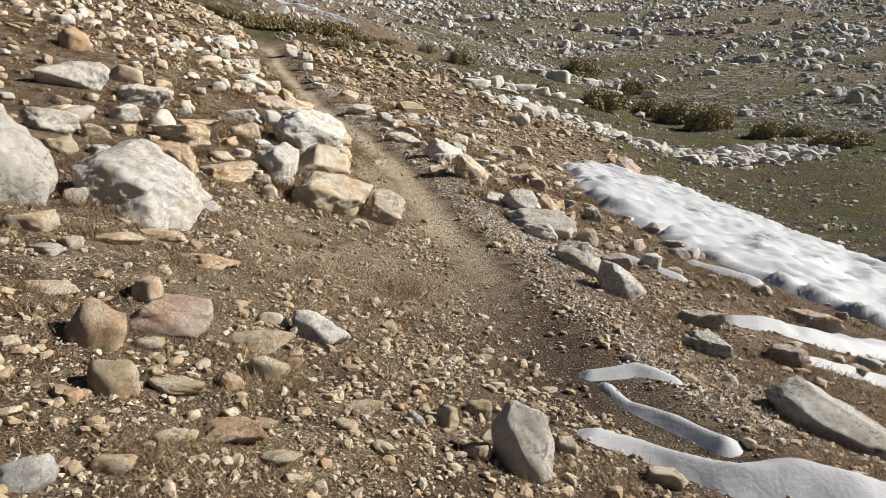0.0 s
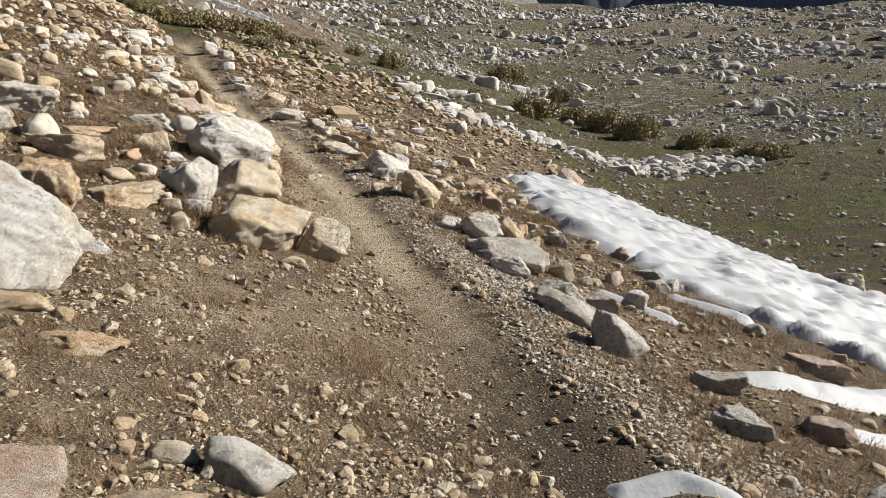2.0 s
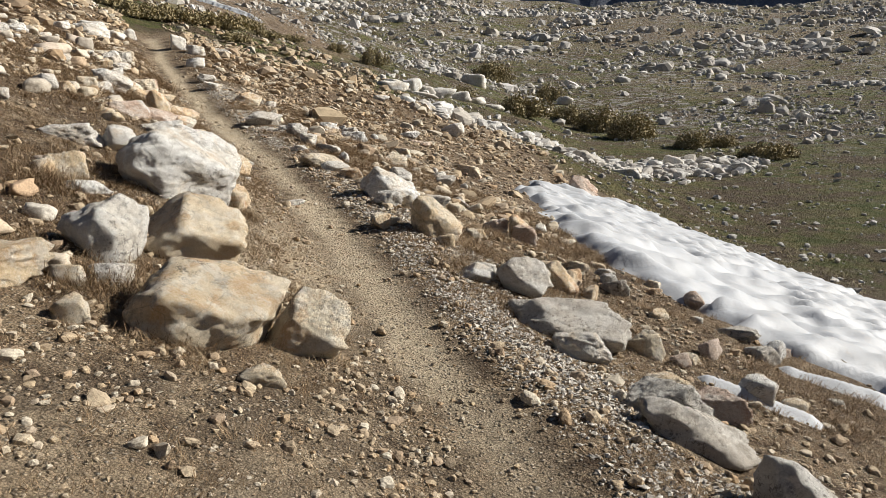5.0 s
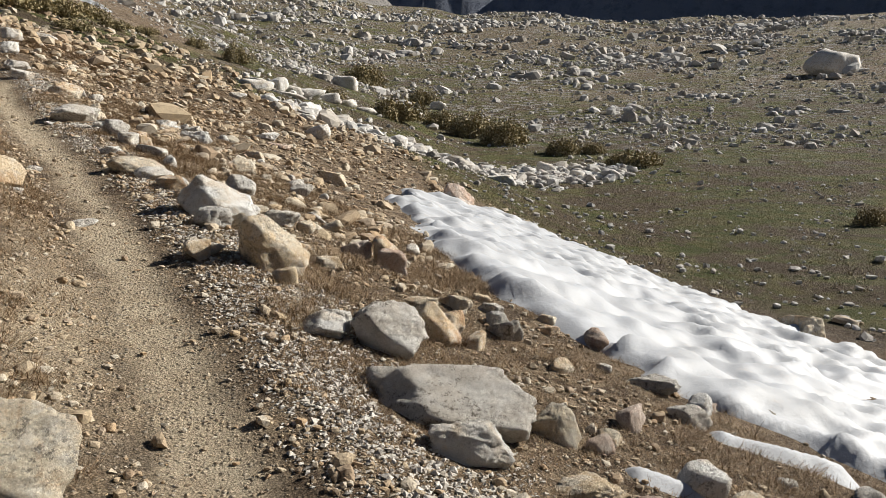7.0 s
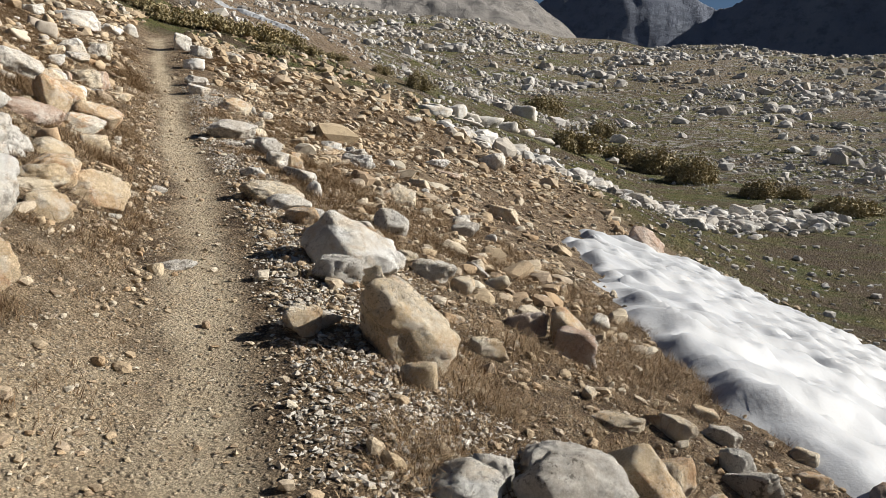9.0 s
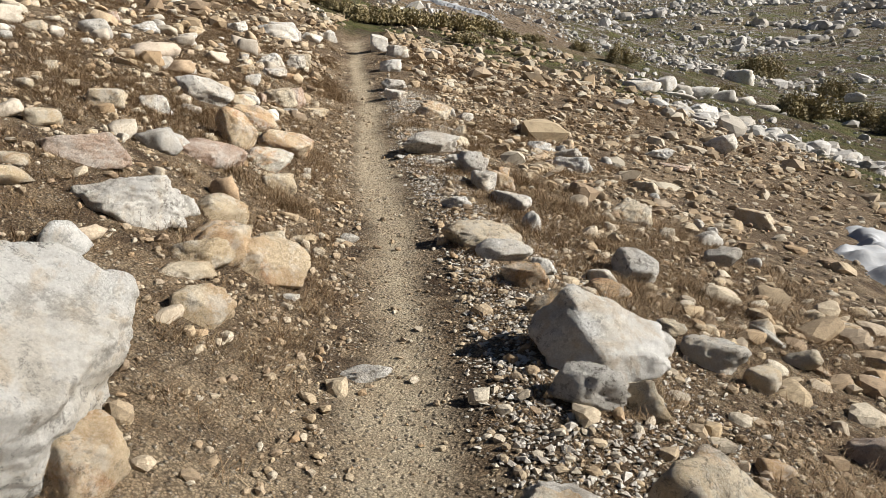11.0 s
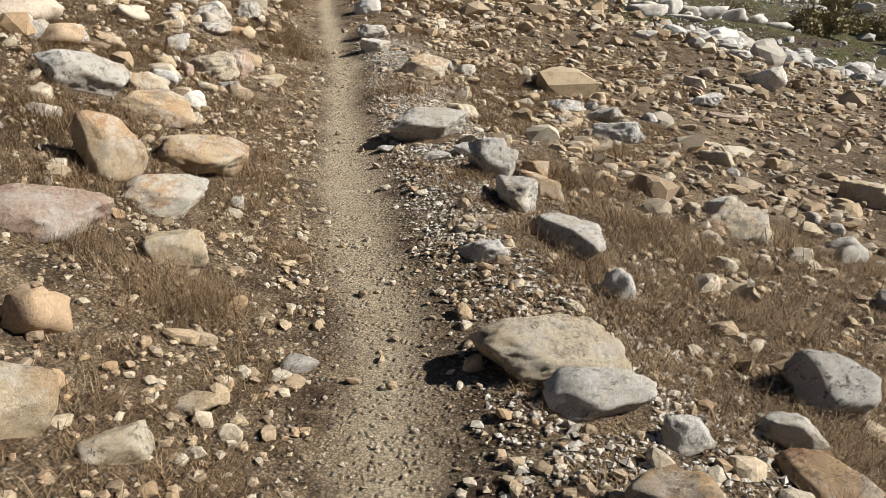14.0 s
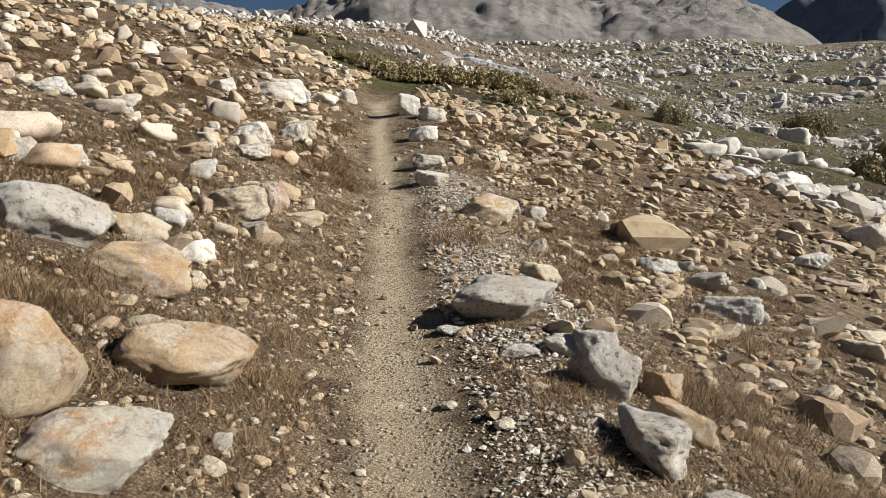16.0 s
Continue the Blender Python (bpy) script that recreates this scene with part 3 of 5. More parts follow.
boulder(0.50, 12.12, 0.58, 0.48, 0.52, 26, "t", "r", 74, outline=((-0.48, 0.91), (-0.28, 0.99), (-0.03, 0.98), (0.34, 0.57), (0.5, 0.23), (0.4, 0.01), (0.01, 0.15), (-0.44, 0.49)))
boulder(0.00, 13.02, 0.38, 0.24, 0.20, 2, "g", "f", 75)
boulder(0.24, 13.05, 0.28, 0.18, 0.17, -1, "t", "f", 76)
boulder(-0.10, 12.10, 0.21, 0.14, 0.18, 5, "t", "f", 77)
boulder(0.95, 13.95, 0.20, 0.15, 0.16, -9, "t", "r", 78)
boulder(1.18, 14.90, 0.22, 0.15, 0.15, -10, "g", "f", 79)
boulder(1.33, 14.63, 0.25, 0.19, 0.14, -12, "t", "r", 80)
boulder(1.74, 13.40, 0.36, 0.28, 0.40, 14, "o", "f", 81, outline=((-0.46, 0.92), (-0.11, 1.0), (0.2, 0.68), (0.5, 0.08), (0.37, -0.02), (-0.33, 0.32)))
boulder(1.40, 13.44, 0.33, 0.22, 0.19, -15, "p", "s", 82)
boulder(0.55, 11.75, 0.20, 0.13, 0.15, -8, "t", "f", 83)
boulder(2.04, 15.24, 0.21, 0.14, 0.15, -17, "t", "f", 84)
boulder(-1.96, 11.52, 1.25, 0.85, 0.79, 40, "w", "r", 85, outline=((-0.5, 0.49), (-0.34, 0.87), (-0.07, 0.99), (0.2, 0.99), (0.4, 0.9), (0.5, 0.69), (0.49, 0.51), (0.34, 0.26), (0.11, 0.05), (-0.34, 0.0)))
boulder(-1.55, 11.60, 0.34, 0.22, 0.26, 34, "o", "f", 86)
boulder(-2.14, 13.43, 0.39, 0.29, 0.17, 28, "t", "r", 87)
boulder(-2.61, 13.52, 0.64, 0.47, 0.28, 32, "w", "r", 88)
boulder(-3.16, 13.89, 0.53, 0.34, 0.21, 34, "p", "s", 89)
boulder(-4.13, 15.46, 0.37, 0.24, 0.20, 34, "t", "f", 90)
boulder(-8.07, 28.08, 1.05, 0.79, 0.40, 23, "w", "r", 91)
boulder(-6.29, 25.01, 0.51, 0.33, 0.31, 22, "t", "f", 92)
boulder(-1.46, 18.47, 0.31, 0.20, 0.21, 9, "g", "f", 93)
boulder(-1.02, 17.78, 0.33, 0.22, 0.23, 6, "o", "s", 94)
boulder(-0.82, 16.85, 0.34, 0.85, 0.15, 22, "w", "s", 95, tip=(0, 12))
boulder(-1.15, 17.45, 0.26, 0.48, 0.2, 24, "w", "r", 204)
boulder(-0.74, 16.98, 0.28, 0.21, 0.14, 4, "w", "r", 96)
boulder(-0.53, 16.16, 0.17, 0.13, 0.19, 2, "w", "r", 97)
boulder(-0.64, 15.12, 0.42, 0.25, 0.17, 5, "w", "f", 98, outline=((-0.49, 0.65), (-0.32, 0.97), (0.18, 1.0), (0.46, 0.58), (0.49, 0.26), (0.04, 0.06), (-0.39, 0.0)))
boulder(-0.35, 14.97, 0.21, 0.16, 0.13, -0, "w", "r", 99)
boulder(-0.42, 14.50, 0.31, 0.20, 0.17, 1, "o", "s", 100)
boulder(1.24, 17.25, 0.36, 0.23, 0.23, -16, "g", "s", 101)
boulder(0.32, 15.60, 0.37, 0.27, 0.30, -10, "g", "r", 102, outline=((-0.5, 0.64), (-0.29, 0.95), (0.25, 1.0), (0.48, 0.73), (0.5, 0.23), (0.33, 0.0), (-0.25, 0.09), (-0.46, 0.36)))
boulder(0.07, 15.23, 0.25, 0.18, 0.14, -7, "w", "r", 103)
boulder(-0.19, 14.03, 0.36, 0.23, 0.18, -4, "t", "f", 104)
boulder(0.06, 13.46, 0.72, 0.48, 0.46, 2, "w", "f", 105, outline=((-0.24, 0.99), (-0.09, 0.88), (0.45, 0.34), (0.5, 0.07), (-0.32, 0.0), (-0.49, 0.37), (-0.5, 0.61), (-0.38, 0.81)))
boulder(0.34, 13.93, 0.27, 0.20, 0.18, -13, "w", "r", 106, outline=((-0.48, 0.73), (-0.3, 1.0), (0.18, 0.93), (0.5, 0.53), (0.46, 0.07), (0.02, 0.0), (-0.38, 0.42)))
boulder(0.72, 14.12, 0.40, 0.29, 0.19, -19, "w", "r", 107)
boulder(0.49, 14.38, 0.21, 0.16, 0.12, -14, "t", "r", 108)
boulder(2.30, 21.05, 0.58, 0.38, 0.32, -16, "t", "s", 109)
boulder(-2.48, 13.93, 0.13, 0.10, 0.14, 43, "w", "r", 110)
boulder(-2.41, 14.19, 0.37, 0.27, 0.23, 39, "t", "r", 111, outline=((-0.48, 0.57), (-0.28, 0.96), (0.16, 0.98), (0.47, 0.65), (0.5, 0.22), (0.28, 0.0), (-0.34, 0.13)))
boulder(-2.15, 13.66, 0.40, 0.29, 0.24, 41, "o", "r", 112)
boulder(-1.90, 13.79, 0.52, 0.33, 0.30, 35, "o", "f", 113, outline=((-0.48, 0.69), (-0.32, 0.91), (0.19, 0.99), (0.46, 0.89), (0.51, 0.51), (0.44, 0.17), (0.34, 0.0), (-0.4, 0.03), (-0.49, 0.34)))
boulder(-2.10, 14.72, 0.24, 0.16, 0.05, 30, "t", "s", 114)
boulder(-2.12, 14.31, 0.22, 0.14, 0.12, 33, "t", "s", 115)
boulder(-1.71, 13.63, 0.13, 0.08, 0.04, 34, "w", "s", 116)
boulder(-1.89, 15.22, 0.17, 0.11, 0.08, 23, "g", "s", 117)
boulder(-1.82, 12.90, 0.31, 0.23, 0.19, 42, "t", "r", 118, outline=((-0.49, 0.82), (-0.28, 0.96), (0.42, 0.96), (0.51, 0.54), (0.45, 0.11), (-0.23, 0.0), (-0.47, 0.29)))
boulder(-2.09, 13.20, 0.30, 0.19, 0.09, 42, "t", "s", 119)
boulder(-1.10, 13.14, 0.27, 0.15, 0.06, 23, "w", "f", 120)
boulder(-3.12, 15.40, 0.60, 0.38, 0.27, 36, "p", "f", 121, outline=((-0.5, 0.5), (-0.31, 0.94), (0.01, 1.03), (0.45, 0.72), (0.51, 0.39), (0.12, 0.06), (-0.04, -0.03), (-0.36, 0.17)))
boulder(-4.06, 16.12, 0.30, 0.19, 0.18, 40, "w", "f", 122)
boulder(-3.40, 15.25, 0.30, 0.19, 0.13, 40, "w", "s", 123)
boulder(-4.22, 19.58, 0.25, 0.17, 0.13, 26, "g", "f", 124)
boulder(-2.67, 15.69, 0.29, 0.19, 0.19, 30, "t", "f", 125)
boulder(-4.29, 20.74, 0.41, 0.27, 0.15, 25, "t", "s", 126)
boulder(-6.04, 22.89, 0.62, 0.46, 0.33, 29, "w", "r", 127)
boulder(-5.55, 21.99, 0.49, 0.37, 0.22, 29, "w", "r", 128)
boulder(-6.20, 24.45, 0.51, 0.33, 0.34, 26, "g", "f", 129)
boulder(-7.94, 27.40, 1.20, 0.78, 0.38, 27, "w", "s", 130)
boulder(-7.77, 29.32, 0.74, 0.56, 0.29, 23, "w", "r", 131)
boulder(-7.65, 30.50, 0.49, 0.37, 0.34, 21, "w", "r", 132)
boulder(-8.01, 25.59, 0.51, 0.33, 0.27, 31, "w", "f", 133)
boulder(-5.41, 18.96, 0.26, 0.17, 0.18, 41, "w", "f", 134)
boulder(-5.48, 18.55, 0.28, 0.21, 0.19, 44, "w", "r", 135)
boulder(-7.14, 20.72, 0.47, 0.35, 0.19, 42, "w", "r", 136)
boulder(-4.22, 25.07, 0.52, 0.39, 0.25, 15, "g", "r", 137)
boulder(-3.89, 23.99, 0.47, 0.35, 0.22, 15, "w", "r", 138)
boulder(-4.98, 27.53, 0.53, 0.40, 0.30, 16, "w", "r", 139)
boulder(-5.95, 29.93, 0.50, 0.33, 0.52, 17, "w", "f", 140)
boulder(-5.36, 29.63, 0.61, 0.46, 0.34, 15, "w", "r", 141)
boulder(-4.85, 31.07, 0.79, 0.51, 0.24, 12, "w", "s", 142)
boulder(-5.11, 20.27, 0.29, 0.19, 0.19, 32, "w", "s", 143)
boulder(-5.57, 20.81, 0.43, 0.28, 0.16, 33, "t", "f", 144)
boulder(-7.06, 21.83, 0.37, 0.24, 0.15, 37, "w", "s", 145)
boulder(-7.69, 23.27, 0.35, 0.23, 0.17, 35, "t", "f", 146)
boulder(-1.06, 23.98, 0.29, 0.19, 0.18, -1, "g", "f", 147)
boulder(-0.95, 22.41, 0.40, 0.26, 0.19, -2, "w", "s", 148)
boulder(-0.37, 21.15, 0.66, 0.43, 0.25, -7, "w", "s", 149)
boulder(-0.50, 22.16, 0.53, 0.34, 0.20, -6, "g", "s", 150)
boulder(-2.15, 21.36, 0.25, 0.16, 0.17, 7, "t", "s", 151)
boulder(-1.98, 20.46, 0.39, 0.25, 0.17, 6, "t", "s", 152)
boulder(-1.62, 18.47, 0.25, 0.19, 0.12, 5, "w", "r", 153)
boulder(-2.36, 18.69, 0.22, 0.14, 0.05, 14, "g", "s", 154)
boulder(-1.88, 18.34, 0.26, 0.17, 0.06, 8, "w", "s", 155)
boulder(-1.24, 17.60, 0.11, 0.07, 0.12, -1, "o", "f", 156)
boulder(0.74, 21.14, 0.38, 0.25, 0.18, -16, "t", "s", 157)
boulder(-2.81, 16.67, 0.08, 0.05, 0.07, 32, "w", "f", 158)
boulder(2.13, 50.55, 2.10, 1.37, 0.71, -2, "w", "s", 159)
boulder(13.03, 85.22, 2.66, 1.74, 1.47, -9, "w", "s", 160)
boulder(12.31, 37.25, 1.39, 0.91, 0.45, -22, "w", "s", 161)
boulder(18.49, 45.73, 1.20, 0.79, 0.74, -26, "w", "f", 162)
boulder(2.97, 32.22, 0.74, 0.49, 0.27, -6, "w", "s", 163)
boulder(5.98, 48.15, 0.77, 0.51, 0.47, -8, "w", "f", 164)
boulder(19.61, 44.00, 0.86, 0.57, 0.47, -28, "w", "f", 165)
boulder(99.79, 109.06, 8.63, 5.61, 4.85, -44, "w", "f", 166)
boulder(19.78, 80.78, 1.69, 1.11, 0.86, -15, "w", "f", 167)
boulder(25.01, 90.90, 1.93, 1.27, 1.08, -17, "w", "f", 168)
boulder(3.83, 13.04, 0.33, 0.22, 0.17, -27, "o", "f", 169)
boulder(10.26, 16.64, 0.84, 0.62, 0.48, -44, "t", "r", 170)
boulder(3.54, 11.24, 0.48, 0.31, 0.14, -34, "g", "s", 171)
boulder(4.53, 11.00, 0.20, 0.15, 0.10, -42, "g", "r", 172)
boulder(2.44, 12.01, 0.23, 0.15, 0.18, -22, "g", "f", 173)
boulder(2.52, 12.48, 0.29, 0.19, 0.13, -26, "g", "f", 174)
boulder(1.74, 12.16, 0.33, 0.22, 0.09, -18, "t", "s", 175)
boulder(2.10, 12.27, 0.34, 0.22, 0.14, -22, "t", "s", 176)
boulder(1.00, 12.55, 0.28, 0.18, 0.14, -8, "t", "s", 177)
boulder(0.38, 12.46, 0.21, 0.13, 0.10, 0, "t", "s", 178)
boulder(0.68, 23.20, 0.26, 0.17, 0.10, -12, "t", "f", 179)
boulder(-0.22, 26.95, 0.47, 0.31, 0.11, -5, "o", "s", 180)
boulder(1.27, 25.57, 0.61, 0.40, 0.25, -13, "w", "s", 181)
boulder(1.48, 24.68, 0.59, 0.39, 0.16, -15, "p", "s", 182)
boulder(2.95, 29.19, 0.92, 0.60, 0.47, -16, "w", "s", 183)
boulder(2.96, 31.87, 0.50, 0.33, 0.26, -13, "w", "f", 184)
boulder(0.69, 31.11, 0.61, 0.40, 0.26, -7, "w", "f", 185)
boulder(1.16, 10.81, 0.49, 0.36, 0.36, -13, "g", "r", 186, outline=((-0.48, 0.65), (-0.25, 0.94), (0.14, 1.0), (0.42, 0.74), (0.5, 0.39), (0.42, 0.06), (0.03, 0.0), (-0.36, 0.39)))
boulder(0.71, 10.84, 0.32, 0.21, 0.18, -5, "w", "f", 187, outline=((-0.48, 0.3), (0.16, 1.0), (0.5, 0.61), (0.32, 0.12), (-0.09, 0.0)))
boulder(1.62, 11.24, 0.39, 0.25, 0.35, -18, "o", "f", 188, outline=((-0.46, 0.72), (-0.02, 1.0), (0.26, 0.56), (0.5, 0.04), (-0.1, 0.28)))
boulder(-0.85, 15.38, 0.60, 0.40, 0.22, 20, "t", "f", 189, outline=((-0.5, 0.76), (-0.37, 0.95), (-0.02, 1.0), (0.37, 0.76), (0.5, 0.46), (0.47, 0.13), (0.24, 0.0), (-0.21, 0.01)))
boulder(0.40, 18.12, 0.50, 0.50, 0.20, -12, "t", "s", 190, tip=(34, 14))
boulder(-1.26, 16.42, 0.31, 0.20, 0.10, 8, "w", "s", 191)
boulder(-1.39, 18.11, 0.39, 0.25, 0.30, 2, "g", "f", 192, outline=((-0.5, 0.68), (-0.23, 0.95), (0.31, 1.0), (0.5, 0.59), (0.42, 0.23), (0.15, 0.0), (-0.31, 0.23)))
boulder(-1.09, 18.26, 0.23, 0.15, 0.17, -3, "o", "s", 193)
boulder(-2.08, 19.05, 0.71, 0.52, 0.30, 9, "g", "r", 194, outline=((-0.47, 0.24), (-0.28, 0.78), (0.04, 1.0), (0.36, 0.95), (0.5, 0.67), (0.36, 0.24), (0.04, 0.02), (-0.39, 0.08)))
boulder(-3.31, 16.27, 0.38, 0.28, 0.45, 44, "o", "r", 195, outline=((-0.5, 0.29), (-0.5, 0.88), (-0.29, 0.99), (0.18, 0.88), (0.34, 0.62), (0.5, 0.29), (0.39, 0.12), (-0.08, 0.02)))
boulder(-3.16, 16.97, 0.59, 0.43, 0.34, 34, "o", "r", 196, outline=((-0.49, 0.5), (-0.38, 0.88), (-0.17, 0.99), (0.12, 0.94), (0.46, 0.62), (0.49, 0.34), (0.29, 0.12), (0.15, 0.0), (-0.42, 0.25)))
boulder(-2.99, 16.20, 0.49, 0.31, 0.25, 41, "l", "f", 197, outline=((-0.49, 0.33), (-0.33, 0.8), (-0.1, 1.0), (0.29, 0.87), (0.5, 0.57), (0.44, 0.27), (0.1, 0.0), (-0.44, 0.17)))
boulder(-2.80, 22.49, 0.62, 0.40, 0.36, 10, "t", "f", 198, outline=((-0.5, 0.47), (-0.24, 0.95), (0.34, 0.95), (0.5, 0.65), (0.34, 0.12), (-0.18, 0.0)))
boulder(-4.38, 17.62, 0.62, 0.39, 0.37, 42, "w", "s", 199, outline=((-0.5, 0.9), (-0.29, 1.0), (0.17, 0.82), (0.47, 0.57), (0.5, 0.33), (0.35, 0.02), (-0.04, 0.2), (-0.5, 0.53)))
boulder(-4.22, 18.15, 0.36, 0.27, 0.20, 37, "t", "r", 200)
boulder(-3.86, 17.62, 0.52, 0.38, 0.27, 37, "o", "r", 201, outline=((-0.5, 0.47), (-0.26, 0.95), (0.15, 0.95), (0.47, 0.47), (0.47, 0.16), (0.26, 0.0), (-0.38, 0.16)))
boulder(-4.55, 19.83, 0.60, 0.45, 0.27, 30, "t", "r", 202)
boulder(-4.56, 20.42, 0.46, 0.34, 0.31, 28, "p", "r", 203)

# a broken crag above the meadow
for k, (x, y, w, h, tone) in enumerate(((2.6, 54.5, 1.9, 0.6, "g"), (3.7, 55.8, 1.6, 1.0, "w"), (4.8, 56.4, 1.5, 0.8, "g"), (6.1, 57.6, 2.1, 0.9, "g"), (7.6, 59.2, 1.7, 0.8, "g"), (9.0, 60.0, 1.5, 0.6, "w"), (4.2, 53.6, 2.4, 0.4, "w"), (10.6, 61.0, 1.6, 0.5, "g"))):
    boulder(x, y, w, w * 0.7, h, -6 + 9 * (k % 3), tone, "f", 220 + k)



# ---- snow ----
def snow_sheet(name, x, y, rim, thick, seed, label, cups=0.25, wander=0.22):
    """Snow laid on the ground where rim (metres inside the edge) is above zero."""
    rim = rim + wander * swell(x, y, 0.9, seed, 4)
    hollow = np.abs(swell(x * 0.5, y * 1.1, 0.62, seed + 3, 3))
    z = height(x, y) + thick * np.clip(rim / (thick * 1.6), -1.2, 1) + np.clip(rim / 0.3, 0, 1) * cups * (0.42 - 1.5 * hollow + 0.25 * swell(x, y * 1.5, 0.3, seed + 5, 2))
    ob = new(name, sheet(name, x, y, z, SNOW, rim > -0.22))
    return tagged(ob, label, "snow patch", "melting snow patches")


def snow_bed():
    x, y = np.meshgrid(np.arange(1.5, 16, 0.07), np.arange(8.0, 26, 0.07))
    left = np.interp(y, (8, 10.4, 11.4, 14.2, 19.4, 22, 24.4), (7.5, 4.9, 3.5, 2.85, 3.3, 3.9, 4.9))
    right = np.interp(y, (8, 15, 18, 21, 24.4), (15, 10.6, 10.1, 9.9, 8.2))
    end = 24.3 + 0.15 * (x - 5) - y
    tongues = 0.5 * np.clip(swell(x * 0.35 + y * 0.25, y * 1.6, 1.1, 63, 3), -1, 0.4) * np.exp(-np.clip(x - left, 0, 9) / 1.6)
    snow_sheet("snow_bed", x, y, np.minimum(np.minimum(np.minimum(x - left, right - x), end), np.minimum(y - 8.6 - 0.5 * swell(x, y, 2, 64), 15.2 - x)) + tongues, 0.14, 60, "long white melting snow bed with scalloped sun cups")


def snow_strip(points, seed, thick=0.1):
    """A last narrow tongue of snow along a few stations (x, y, half width)."""
    p = np.array(points)
    pad = p[:, 2].max() + 0.25
    step = max(0.025, pad / 20)
    x, y = np.meshgrid(np.arange(p[:, 0].min() - pad, p[:, 0].max() + pad, step), np.arange(p[:, 1].min() - pad, p[:, 1].max() + pad, step))
    rim = np.full(x.shape, -9.0)
    for (x0, y0, r0), (x1, y1, r1) in zip(points, points[1:]):
        t = np.clip(((x - x0) * (x1 - x0) + (y - y0) * (y1 - y0)) / ((x1 - x0) ** 2 + (y1 - y0) ** 2), 0, 1)
        rim = np.maximum(rim, r0 + (r1 - r0) * t - np.hypot(x - x0 - t * (x1 - x0), y - y0 - t * (y1 - y0)))
    rim = rim + 0.25 * p[:, 2].mean() * swell(x, y, 0.3, seed, 2)
    snow_sheet("snow_tongue", x, y, rim, thick, seed, "small rounded tongue of white melting snow on damp soil", 0.05, 0.05)


snow_bed()
snow_strip(((1.13, 5.30, 0.10), (1.47, 5.34, 0.13), (1.74, 5.22, 0.06)), 91)
snow_strip(((1.20, 5.12, 0.07), (1.30, 4.85, 0.06), (1.52, 4.62, 0.11), (1.76, 4.33, 0.12)), 92)
snow_strip(((0.98, 4.28, 0.11), (1.22, 4.22, 0.12), (1.42, 4.10, 0.12), (1.74, 3.96, 0.17), (2.1, 3.96, 0.22), (2.6, 3.84, 0.2)), 93, 0.12)
snow_strip(((2.36, 9.52, 0.08), (3.05, 9.20, 0.12)), 95)
snow_strip(((3.60, 10.35, 0.10), (4.40, 10.05, 0.16)), 96)
snow_strip(((3.15, 7.75, 0.12), (4.1, 7.9, 0.22), (5.7, 8.6, 0.34)), 97, 0.12)
snow_strip(((3.45, 6.80, 0.12), (4.0, 6.97, 0.14), (4.80, 7.00, 0.16)), 98)
snow_strip(((-17.6, 81.5, 0.5), (-14.5, 80.0, 0.8), (-11.3, 77.0, 0.7), (-8.5, 75.0, 0.4)), 99, 0.3)

# ---- distance ----
def mountain(name, az0, az1, dist, base, profile, depth, material, label, seed, folds=0.22):
    """A range seen from the valley: a folded face rising to a jagged crest."""
    n, m = 360, 80
    az, k = np.meshgrid(np.linspace(az0, az1, n), np.linspace(0, 1.25, m))
    top = np.interp(az, *profile) + 0.22 * swell(az, az * 0.3, 1.6, seed + 6, 5)
    r = dist + depth * k
    x, y = r * np.sin(np.radians(az)), r * np.cos(np.radians(az)) + 8
    crest = (dist + depth) * np.tan(np.radians(top))
    u, v = az * dist * 0.0175, k * depth
    rib = np.abs(swell(u, v * 0.35, dist * 0.075, seed, 6))
    base = np.minimum(base, crest)
    z = base + (crest - base) * np.clip(k, 0, 1) ** 0.8 * (1 - folds * rib * (k < 1.2)) + folds / 0.22 * crest * np.clip(k * 1.6 - 0.25, 0.03, 1) * (0.06 * swell(u, v, dist * 0.05, seed + 1, 7) - 0.09 * np.abs(swell(u * 1.7, v * 0.45, dist * 0.03, seed + 2, 6))) * np.clip(k * 2, 0, 1)
    z = np.where(k > 1.05, z - (k - 1.05) * crest * 2, z)
    return tagged(new(name, sheet(name, x, y, z, material)), label, "mountain", kind="structure")


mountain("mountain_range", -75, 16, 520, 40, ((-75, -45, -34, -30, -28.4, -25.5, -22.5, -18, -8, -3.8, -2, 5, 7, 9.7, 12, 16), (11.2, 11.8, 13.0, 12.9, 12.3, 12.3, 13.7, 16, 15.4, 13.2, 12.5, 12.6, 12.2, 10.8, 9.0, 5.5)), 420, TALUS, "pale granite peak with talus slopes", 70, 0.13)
mountain("mountain_wall", 4, 95, 1250, 40, ((4, 9, 9.9, 11, 12.5, 15, 18, 20, 22.5, 26.2, 30, 45, 95), (9, 10, 10.7, 11.4, 11.6, 12.6, 12.4, 11.4, 10.5, 11.7, 13.6, 17, 16)), 150, HAZED_CLIFF, "distant shaded mountain wall tinted blue-grey for haze", 80, 0.08)


